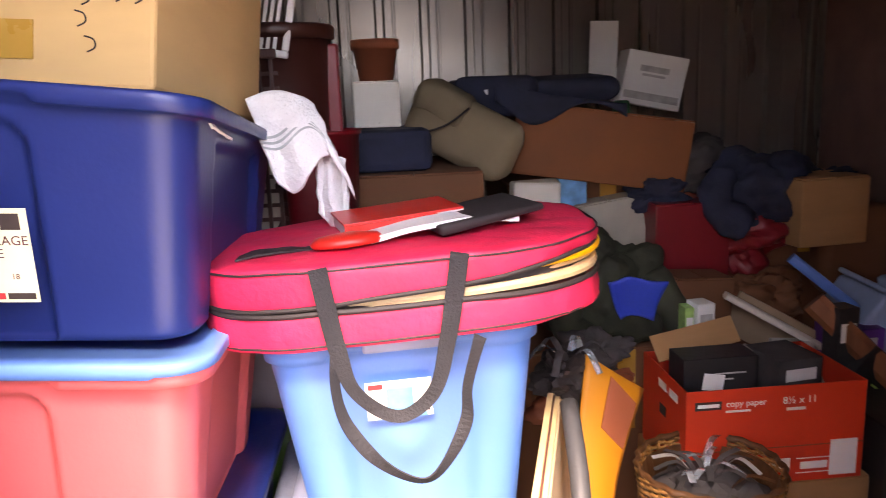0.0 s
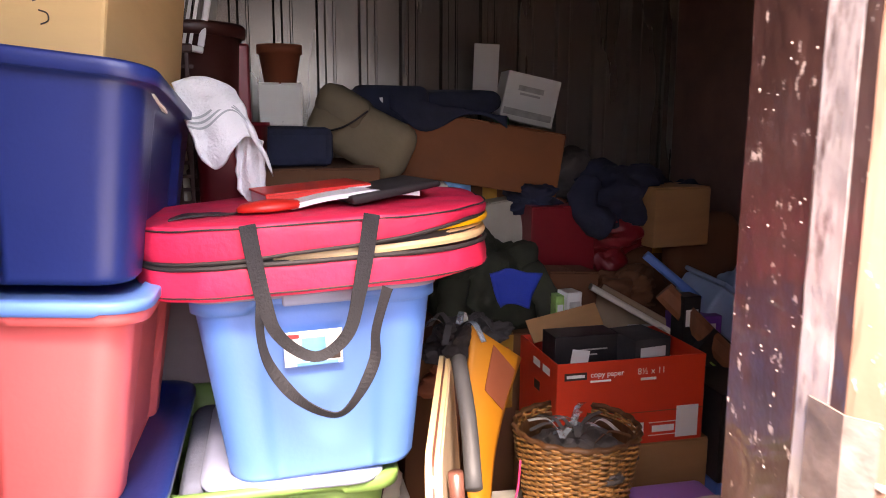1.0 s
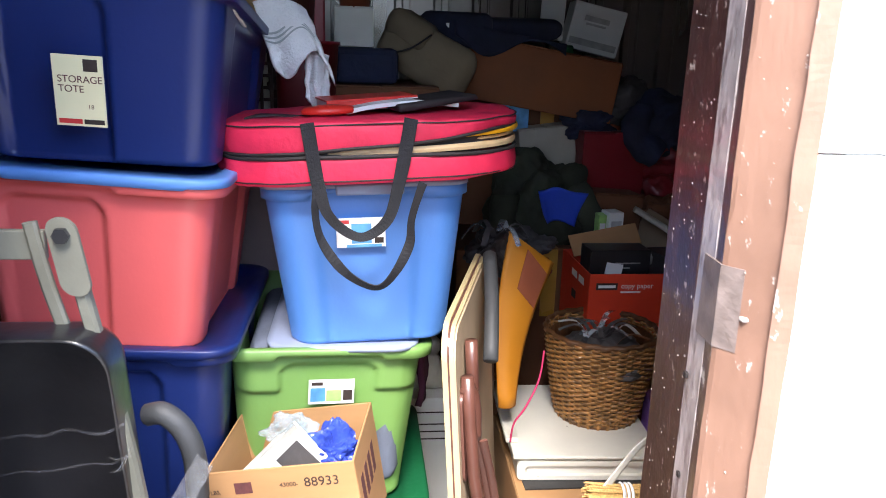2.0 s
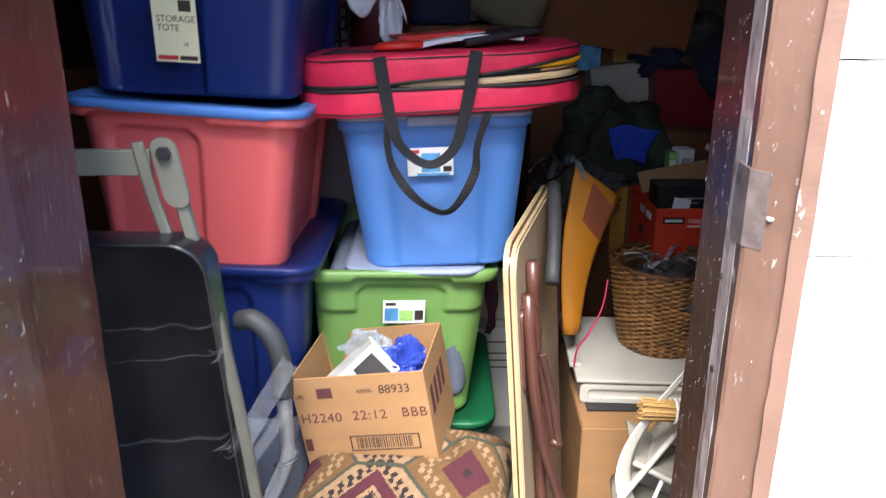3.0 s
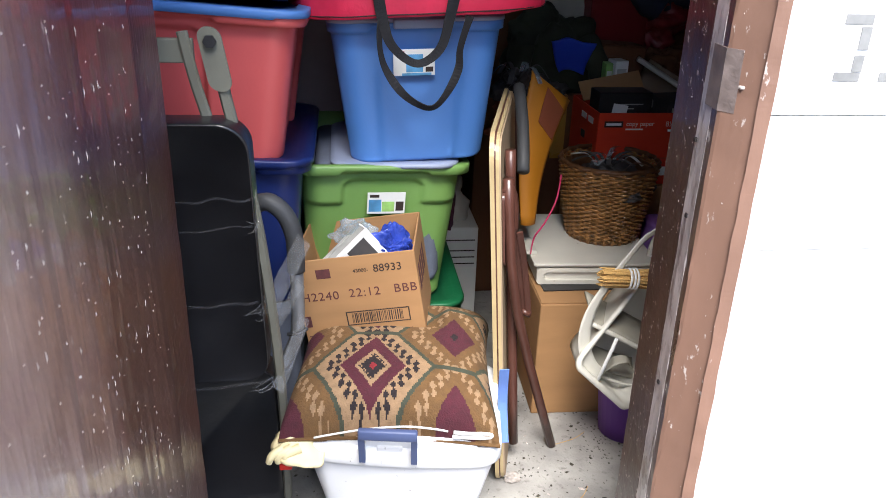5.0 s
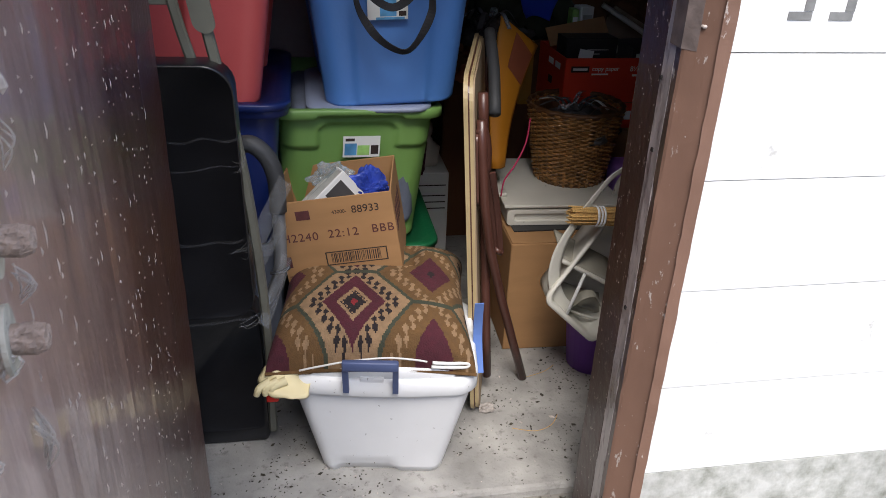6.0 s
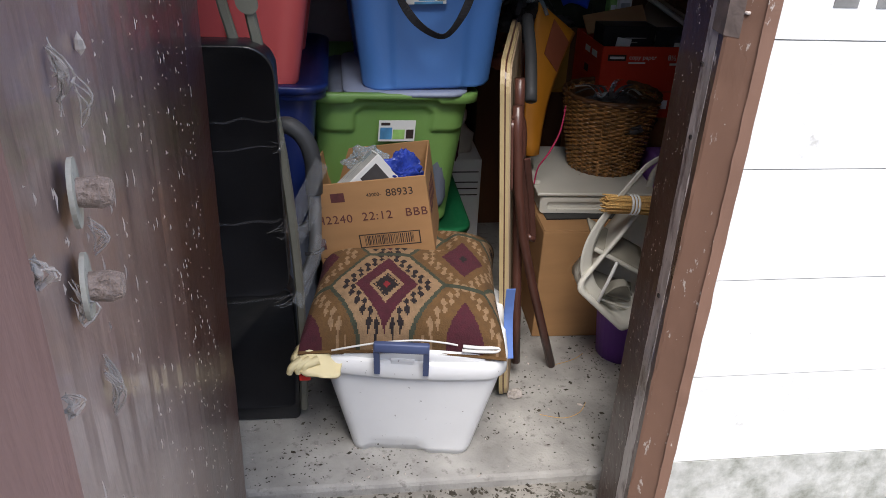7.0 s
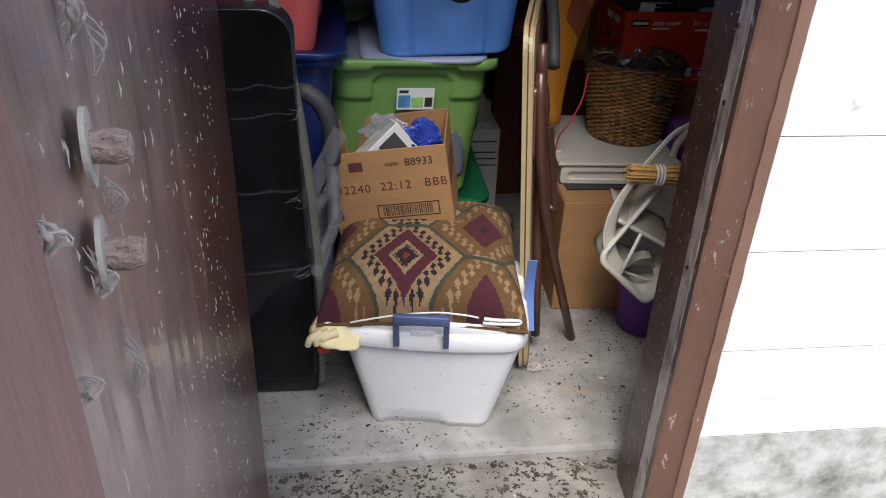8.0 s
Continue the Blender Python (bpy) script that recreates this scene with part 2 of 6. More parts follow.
def thing(name, label, category, m=Matrix(), group="", kind=""):
    ob = new(name)
    ob.empty_display_size = 0.05
    ob.matrix_world = m
    return tagged(ob, label, category, group, kind)


def single(name, bm, material, label, category, m=Matrix(), smooth=False, group="", kind=""):
    ob = link(name, bm, material, smooth)
    ob.matrix_world = m
    return tagged(ob, label, category, group, kind)


def block(x0, x1, y0, y1, z0, z1, bevel=0.0, seg=2, bm=None):
    bm = bm or bmesh.new()
    r = bmesh.ops.create_cube(bm, size=1)
    for v in r["verts"]:
        v.co = Vector(((x0 + x1) / 2 + v.co.x * (x1 - x0), (y0 + y1) / 2 + v.co.y * (y1 - y0), (z0 + z1) / 2 + v.co.z * (z1 - z0)))
    if bevel > 0:
        es = list({e for v in r["verts"] for e in v.link_edges})
        bmesh.ops.bevel(bm, geom=es, offset=bevel, segments=seg, affect="EDGES", profile=0.5)
    return bm


def rings(bm, loops, cap0=True, cap1=True):
    """Joins closed loops of points into a skin."""
    vs = [[bm.verts.new(p) for p in loop] for loop in loops]
    n = len(vs[0])
    for a, b in zip(vs, vs[1:]):
        for i in range(n):
            bm.faces.new((a[i], a[(i + 1) % n], b[(i + 1) % n], b[i]))
    if cap0:
        bm.faces.new(vs[0][::-1])
    if cap1:
        bm.faces.new(vs[-1])
    return bm


def rrect(w, d, r, side=8, corner=5):
    """Points of a rounded rectangle, counter-clockwise, centred."""
    pts = []
    for cx, cy, a0, dx, dy in ((w / 2 - r, -d / 2 + r, -90, 0, 1), (w / 2 - r, d / 2 - r, 0, -1, 0), (-w / 2 + r, d / 2 - r, 90, 0, -1), (-w / 2 + r, -d / 2 + r, 180, 1, 0)):
        for k in range(corner):
            a = radians(a0 + 90 * k / corner)
            pts.append((cx + r * math.cos(a), cy + r * math.sin(a)))
        run = (d if dx == 0 else w) - 2 * r
        sx, sy = cx + r * math.cos(radians(a0 + 90)), cy + r * math.sin(radians(a0 + 90))
        for k in range(side):
            pts.append((sx + dx * run * k / side, sy + dy * run * k / side))
    return pts


def lathe(profile, seg=32, bm=None, caps=(False, False)):
    bm = bm or bmesh.new()
    return rings(bm, [[(r * math.cos(2 * math.pi * k / seg), r * math.sin(2 * math.pi * k / seg), z) for k in range(seg)] for r, z in profile], *caps)


def smooth_path(pts, n=8):
    pts = [Vector(p) for p in pts]
    out = []
    for i in range(len(pts) - 1):
        p0, p1, p2, p3 = pts[max(i - 1, 0)], pts[i], pts[i + 1], pts[min(i + 2, len(pts) - 1)]
        for k in range(n):
            t = k / n
            out.append(0.5 * ((2 * p1) + (p2 - p0) * t + (2 * p0 - 5 * p1 + 4 * p2 - p3) * t * t + (3 * p1 - p0 - 3 * p2 + p3) * t ** 3))
    return out + [pts[-1]]


def tube(pts, r, seg=8, bm=None, n=8, flat=None, up=(0, 0, 1), closed=True):
    """A tube (or, with flat=(half width, half thickness), a strap) along a smooth path."""
    bm = bm or bmesh.new()
    path = smooth_path(pts, n) if n > 1 else [Vector(p) for p in pts]
    loops = []
    side = None
    for i, p in enumerate(path):
        d = (path[min(i + 1, len(path) - 1)] - path[max(i - 1, 0)]).normalized()
        if side is None:
            side = d.cross(Vector(up))
            if side.length < 1e-3:
                side = d.cross(Vector((1, 0, 0)))
        side = (side - d * side.dot(d)).normalized()
        over = side.cross(d)
        if flat:
            a, b = flat
            loops.append([p + side * u * a + over * w * b for u, w in ((1, -0.5), (1, 0.5), (0.6, 1), (-0.6, 1), (-1, 0.5), (-1, -0.5), (-0.6, -1), (0.6, -1))])
        else:
            rr = r(i / (len(path) - 1)) if callable(r) else r
            loops.append([p + side * rr * math.cos(2 * math.pi * k / seg) + over * rr * math.sin(2 * math.pi * k / seg) for k in range(seg)])
    return rings(bm, loops, closed, closed)


def sheet(f, nu, nv, thick=0.003):
    """A thin closed sheet over f(u, v) -> point, u and v from 0 to 1."""
    bm = bmesh.new()
    g = [[Vector(f(i / nu, j / nv)) for j in range(nv + 1)] for i in range(nu + 1)]
    top, low = [], []
    for i in range(nu + 1):
        a, b = [], []
        for j in range(nv + 1):
            du = g[min(i + 1, nu)][j] - g[max(i - 1, 0)][j]
            dv = g[i][min(j + 1, nv)] - g[i][max(j - 1, 0)]
            nn = du.cross(dv).normalized() * thick / 2
            a.append(bm.verts.new(g[i][j] + nn))
            b.append(bm.verts.new(g[i][j] - nn))
        top.append(a), low.append(b)
    for i in range(nu):
        for j in range(nv):
            bm.faces.new((top[i][j], top[i + 1][j], top[i + 1][j + 1], top[i][j + 1]))
            bm.faces.new((low[i][j], low[i][j + 1], low[i + 1][j + 1], low[i + 1][j]))
    for i in range(nu):
        bm.faces.new((top[i][0], low[i][0], low[i + 1][0], top[i + 1][0]))
        bm.faces.new((top[i + 1][nv], low[i + 1][nv], low[i][nv], top[i][nv]))
    for j in range(nv):
        bm.faces.new((top[0][j + 1], low[0][j + 1], low[0][j], top[0][j]))
        bm.faces.new((top[nu][j], low[nu][j], low[nu][j + 1], top[nu][j + 1]))
    return bm


def rough_bm(bm, amount, scale, seed=0.0):
    for v in bm.verts:
        v.co += noise.noise_vector(v.co * scale + Vector((seed, seed * 1.7, 0))) * amount
    return bm


def words(text, size, m, material, parent, name="lettering", align="LEFT", spacing=1.0):
    """Lettering in the built-in font, as a thin mesh on the plane of m (x along the line, y up, z out)."""
    cu = bpy.data.curves.new(name, "FONT")
    cu.body, cu.size, cu.extrude, cu.align_x, cu.space_character = text, size, 0.0003, align, spacing
    tmp = bpy.data.objects.new("tmp_text", cu)
    scene.collection.objects.link(tmp)
    me = bpy.data.meshes.new_from_object(tmp.evaluated_get(bpy.context.evaluated_depsgraph_get()))
    bpy.data.objects.remove(tmp)
    me.transform(m)
    me.materials.clear()
    me.materials.append(material)
    ob = new(name, me)
    ob.parent = parent
    return ob


FRONT = Matrix.Rotation(radians(90), 4, "X")  # puts a plane upright, facing -y


def on_front(x, y, z):
    return Matrix.Translation((x, y, z)) @ FRONT


def sstep(a, b, x):
    t = min(1, max(0, (x - a) / (b - a)))
    return t * t * (3 - 2 * t)


# ---- structure ----
XL, XR, YB, ZC = -1.05, 1.75, 2.62, 2.45
JL, JR, ZH, TH = -0.31, 0.455, 2.06, 0.17
single("ground", block(-60, 60, -60, 60, -0.3, -0.03), M_GROUND, "rough dirty concrete ground outside the storage unit", "ground", kind="structure")
# added wall, never in view: keeps low sky light off the back pile
single("unseen_light_blocker", block(-25, 25, -7.2, -6.6, -0.1, 3.0), M_SIDEWALL2, "unseen wall added opposite the doorway to cut low sky light", "building", kind="structure")
single("floor", block(XL - 0.1, XR + 0.1, 0.30, YB + 0.1, -0.25, 0.0, 0.012), M_CONCRETE, "worn grey concrete slab of the storage unit", "floor", kind="structure")
wl = thing("wall_front_left", "white painted block wall beside the door", "wall", kind="structure")
part("wall_core", block(-3.0, JL - 0.06, 0.012, TH, -0.2, 2.8), M_MORTAR, wl)
single("wall_header", block(JL - 0.06, 0.5565, 0.012, TH, ZH + 0.06, 2.8), M_WHITE_WALL, "white painted block above the doorway", "wall", kind="structure")
single("wall_left", block(XL - 0.08, XL, TH, YB, -0.2, ZC), M_SIDEWALL, "dark partition wall of the storage unit", "wall", kind="structure")
single("wall_right", block(XR, XR + 0.08, TH, YB, -0.2, ZC), M_SIDEWALL, "dark partition wall of the storage unit", "wall", kind="structure")
single("ceiling", block(XL - 0.08, XR + 0.08, TH, YB + 0.1, ZC, ZC + 0.1), M_CEIL, "dark ceiling of the storage unit", "ceiling", kind="structure")


def corrugated():
    """Trapezoid ribs along x."""
    bm = bmesh.new()
    prof, x = [], XL - 0.05
    while x < XR + 0.05:
        prof += [(x, 0.0), (x + 0.062, 0.0), (x + 0.070, -0.022), (x + 0.092, -0.022), (x + 0.100, 0.0)]
        prof += [(x + 0.125, 0.0), (x + 0.128, -0.005), (x + 0.134, -0.005), (x + 0.137, 0.0)]
        x += 0.16
    rows = [[bm.verts.new((px, YB + py, z)) for px, py in prof] for z in (-0.1, ZC)]
    back = [[bm.verts.new((px, YB + 0.03, z)) for px, py in (prof[0], prof[-1])] for z in (-0.1, ZC)]
    for i in range(len(prof) - 1):
        bm.faces.new((rows[0][i], rows[0][i + 1], rows[1][i + 1], rows[1][i]))
    bm.faces.new((back[0][1], back[0][0], back[1][0], back[1][1]))
    return bm


single("wall_back", corrugated(), M_METALWALL, "bare ribbed steel sheet back wall", "wall", kind="structure")

wr = thing("wall_front_right", "white painted concrete block wall beside the doorway", "wall", kind="structure")
part("wall_core", block(0.5565, 4.0, 0.006, TH, -0.2, 2.8), M_MORTAR, wr)

# right jamb: tan face board, dark rebated frame, strike plate
jr = thing("door_frame_right", "brown painted door frame with chipped paint", "door frame", kind="structure")


def worn_board(x0, x1, y0, y1, z0, z1, amp=0.0018, n=46):
    bm = bmesh.new()
    loops = []
    for k in range(n + 1):
        z = z0 + (z1 - z0) * k / n
        o = [amp * noise.noise(Vector((z * 22, i * 3.1, x0 * 9))) for i in range(4)]
        b = 0.004
        loops.append([(x0 + b + o[0], y0 + o[0], z), (x1 - b, y0 + o[1], z), (x1 + o[1], y0 + b, z), (x1 + o[2], y1 - b, z), (x1 - b, y1, z), (x0 + b, y1, z), (x0 + o[3], y1 - b, z), (x0 + o[0], y0 + b, z)])
    return rings(bm, loops)



def prism(poly, z0, z1, amp=0.0012, n=70):
    """An upright post with the plan poly, its edges a little worn."""
    loops = []
    for k in range(n + 1):
        z = z0 + (z1 - z0) * k / n
        loops.append([(x + amp * noise.noise(Vector((z * 25, i * 3.3, x * 50))), y + amp * noise.noise(Vector((z * 25, i * 5.1 + 40, y * 50))), z) for i, (x, y) in enumerate(poly)])
    bm = rings(bmesh.new(), loops)
    bmesh.ops.recalc_face_normals(bm, faces=bm.faces)
    return bm


ZT = ZH + 0.06
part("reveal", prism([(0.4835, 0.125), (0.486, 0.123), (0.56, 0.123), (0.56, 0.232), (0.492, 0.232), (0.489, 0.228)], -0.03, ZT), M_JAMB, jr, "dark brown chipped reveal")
part("rebate", prism([(0.4790, 0.079), (0.4825, 0.1215), (0.556, 0.1215), (0.556, 0.079)], -0.03, ZT), M_REBATE_SHEEN, jr, "worn rebate with pale sky sheen in its colour")
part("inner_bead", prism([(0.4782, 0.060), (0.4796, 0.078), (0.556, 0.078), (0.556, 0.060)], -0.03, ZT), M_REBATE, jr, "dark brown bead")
part("face_board", prism([(0.4775, 0.0585), (0.4805, 0.053), (0.512, 0.009), (0.556, 0.020), (0.556, 0.0585)], -0.03, ZT), M_TRIM, jr, "tan brown painted face board")
part("outer_strip", prism([(0.508, 0.006), (0.525, -0.002), (0.528, 0.004), (0.528, 0.018), (0.513, 0.009)], -0.03, ZT, 0.0016, 260), M_TRIM, jr, "chipped caulked edge strip")
sp = part("strike_plate", prism([(0.4758, 0.0575), (0.4788, 0.102), (0.4818, 0.102), (0.4798, 0.060), (0.494, 0.041), (0.4915, 0.036)], 1.112, 1.20, 0.0006, 8), M_PLATE, jr, "brown stained steel strike plate")
part("caulk_blob", rough_bm(block(0.491, 0.499, 0.029, 0.04, 1.147, 1.152, 0.002, 2), 0.001, 200), M_PALEBITS, jr, "white paint blob")
jl = thing("door_frame_left", "dark brown painted door frame", "door frame", kind="structure")
part("rebate", worn_board(JL - 0.06, JL, 0.0, 0.16, -0.03, ZH + 0.06), M_DOOR, jl)
part("head_board", block(JL, 0.485, 0.0, 0.15, ZH, ZH + 0.06, 0.003), M_JAMB, jl)


def chips(n, seed, place, size=1.0):
    """Flakes of lifted pale paint; place(r) gives a point and two directions along the surface."""
    r_ = random.Random(seed)
    bm = bmesh.new()
    for i in range(n):
        p, e1, e2 = place(r_)
        s = size * r_.uniform(0.0005, 0.0019) * (1 if r_.random() < 0.93 else 2.0)
        nrm = e1.cross(e2).normalized()
        k = r_.randint(5, 7)
        ring = []
        for j in range(k):
            a = 6.283 * j / k
            q = s * r_.uniform(0.5, 1.1)
            ring.append(p + e1 * q * math.cos(a) + e2 * q * 1.5 * math.sin(a) + nrm * 0.0006)
        vs = [bm.verts.new(q) for q in ring]
        top = bm.verts.new(p + nrm * 0.0014)
        for j in range(k):
            bm.faces.new((vs[j], vs[(j + 1) % k], top))
    return bm


X_, Y_, Z_ = Vector((1, 0, 0)), Vector((0, 1, 0)), Vector((0, 0, 1))
tagged(part("paint_chip", chips(150, 1, lambda r: (Vector((0.4835 + 0.0055 * (f := r.random() ** 1.6) - 0.001, 0.126 + 0.100 * f, r.uniform(0.0, 1.75))), -Y_ - X_ * 0.18, Z_), 0.75), M_PALEBITS, jr, "pale lifted paint flakes"), kind="stuff")
tagged(part("paint_chip", chips(40, 2, lambda r: (Vector((0.481 + 0.030 * (f := r.random()) - 0.0006, 0.0525 - 0.042 * f - 0.0008, r.uniform(0.0, 1.75))), X_ * 0.6 - Y_ * 0.8, Z_), 0.5), M_PALEBITS, jr, "pale lifted paint flakes"), kind="stuff")
for yy, zz in ((0.112, 1.05), (0.100, 0.93), (0.10, 0.62)):
    part("bolt_hole", block(0.4780, 0.4825, yy, yy + 0.007, zz, zz + 0.007, 0.001), M_ZIP, jr)
# blocks: courses of 0.203 m, 0.40 m long, running bond
Z0 = 0.306 - 2 * 0.203


def cmu(x0, x1, z0, z1):
    return block(x0, x1, 0.0, 0.012, z0 + 0.0011, z1 - 0.0011, 0.0003, 1)


WX = 0.526
for k in range(14):
    za = Z0 + 0.203 * k
    off = 0.0 if k % 2 else 0.2
    x = WX - off
    while x < 2.2:
        xa, xb = max(x, WX), x + 0.4
        if xb - xa > 0.03:
            part("block", cmu(xa, xb, za, za + 0.203), M_WALL_FOOT if k <= 1 else M_WHITE_WALL, wr)
        x = xb
    part("block_row", cmu(2.2, 4.0, za, za + 0.203), M_WALL_FOOT if k <= 1 else M_WHITE_WALL, wr)
# unit number, as stencilled bars
num = thing("unit_number", "faded grey stencilled number on the white wall", "number")
for x in (0.605, 0.672):
    for dx, dz, w, h in ((0.0, 0.075, 0.04, 0.013), (0.026, 0.042, 0.015, 0.03), (0.024, 0.013, 0.015, 0.022), (0.0, 0.0, 0.038, 0.012)):
        part("stroke", block(x + dx, x + dx + w, -0.0012, 0.001, 1.166 + dz, 1.166 + dz + h), M_STENCIL, num)

# ---- the open door ----
HX, HY = -0.305, 0.0
ang = math.atan2(0.105, 0.87)
door = thing("door_1", "weathered dark brown door standing open, paint chipped", "door", Matrix.Translation((HX, HY, 0)) @ Matrix.Rotation(-radians(90) + ang, 4, "Z"), kind="structure")


def door_leaf(x0, x1, y0, y1, z0, z1):
    bm = bmesh.new()
    bmesh.ops.create_grid(bm, x_segments=40, y_segments=90, size=0.5)
    for v in bm.verts:
        x, z = x0 + (v.co.x + 0.5) * (x1 - x0), z0 + (v.co.y + 0.5) * (z1 - z0)
        v.co = Vector((x, y1 + 0.0022 * noise.noise(Vector((x * 5, z * 2, 0))) + 0.0012 * noise.noise(Vector((x * 40, z * 9, 3))), z))
    block(x0, x1, y0, y1 - 0.004, z0, z1, bm=bm)
    return bm


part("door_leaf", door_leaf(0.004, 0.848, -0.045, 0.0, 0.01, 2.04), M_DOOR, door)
part("edge_strip", worn_board(0.853, 0.945, -0.045, 0.004, 0.01, 2.04), M_DOOR_EDGE, door, "reddish brown worn edge strip")
for xx, zz, tip in ((0.787, 1.2225, 0.06), (0.796, 1.187, 0.05)):
    w = part("washer", lathe([(0.004, 0.0), (0.0135, 0.0), (0.0135, 0.0018), (0.004, 0.0018)], 28, caps=(True, True)), M_STEEL, door, "corroded round washer")
    w.matrix_local = Matrix.Translation((xx, 0.0035, zz)) @ Matrix.Rotation(radians(5), 4, "Z") @ Matrix.Rotation(radians(-90), 4, "X")
    b = part("bolt_end", rough_bm(lathe([(0.0055, 0.0), (0.006, 0.010), (0.0056, 0.0105), (0.0053, 0.0135), (0.003, 0.0142)], 14, caps=(True, True)), 0.0012, 250), M_RUSTY, door, "rusty bolt end")
    b.matrix_local = Matrix.Translation((xx, 0.0035, zz)) @ Matrix.Rotation(radians(-90), 4, "X")


def web(x, z, w, h, n, seed, lump=0.0):
    """Strands of dusty web that hang from a ragged upper end and run together below."""
    r_ = random.Random(seed)
    bm = bmesh.new()
    for i in range(n):
        x0 = x + w * r_.uniform(-0.5, 0.5)
        z0 = z + h * r_.uniform(0.1, 0.5)
        x1, z1 = x + w * 0.25 * r_.uniform(-0.5, 0.5), z - h * r_.uniform(0.2, 0.5)
        ym = 0.003 + r_.uniform(0.0, 0.006)
        tube([(x0, 0.0018, z0), ((x0 + x1) / 2 + w * r_.uniform(-0.15, 0.15), ym, (z0 + z1) / 2), (x1, 0.002, z1)], lambda f: 0.0002 + 0.00028 * math.sin(3.14 * f), 5, bm, n=4)
    if lump:
        for i in range(7):
            bmesh.ops.create_icosphere(bm, subdivisions=2, radius=lump * r_.uniform(0.3, 0.8), matrix=Matrix.Translation((x + w * r_.uniform(-0.4, 0.4), 0.0025, z + h * r_.uniform(-0.4, 0.4))) @ Matrix.Diagonal((1, 0.35, 1.5, 1)))
        rough_bm(bm, 0.0025, 300, seed)
    return bm


for xx, zz, w_, h_, n_, lump in ((0.780, 1.128, 0.009, 0.036, 14, 0.0), (0.775, 1.262, 0.008, 0.030, 10, 0.0012), (0.742, 1.245, 0.003, 0.026, 4, 0.0), (0.806, 1.185, 0.006, 0.022, 9, 0.0011), (0.846, 1.108, 0.010, 0.018, 14, 0.0022), (0.847, 1.170, 0.004, 0.012, 7, 0.0014), (0.848, 1.222, 0.005, 0.014, 8, 0.0014), (0.762, 1.192, 0.006, 0.020, 6, 0.0)):
    part("cobweb", web(xx, zz, w_, h_, n_, int(xx * 999 + zz * 77), lump), M_WEB, door, "dusty cobweb")
part("dry_leaf", rough_bm(lathe([(0.0, -0.004), (0.0022, -0.001), (0.0018, 0.003), (0.0, 0.006)], 8, bm=None), 0.0008, 300), M_PALEBITS, door, "pale seed husk").matrix_local = Matrix.Translation((0.722, 0.003, 1.262))


tagged(part("paint_chip", chips(1100, 3, lambda r: (Vector((0.845 * r.random() ** 0.7, 0.0026, r.uniform(0.2, 1.75))), -X_ * 0.32, Z_ * r.choice((1.0, 1.6, 3.0, 5.0))), 0.5), M_PALEBITS, door, "pale flecks of lifted paint"), kind="stuff")


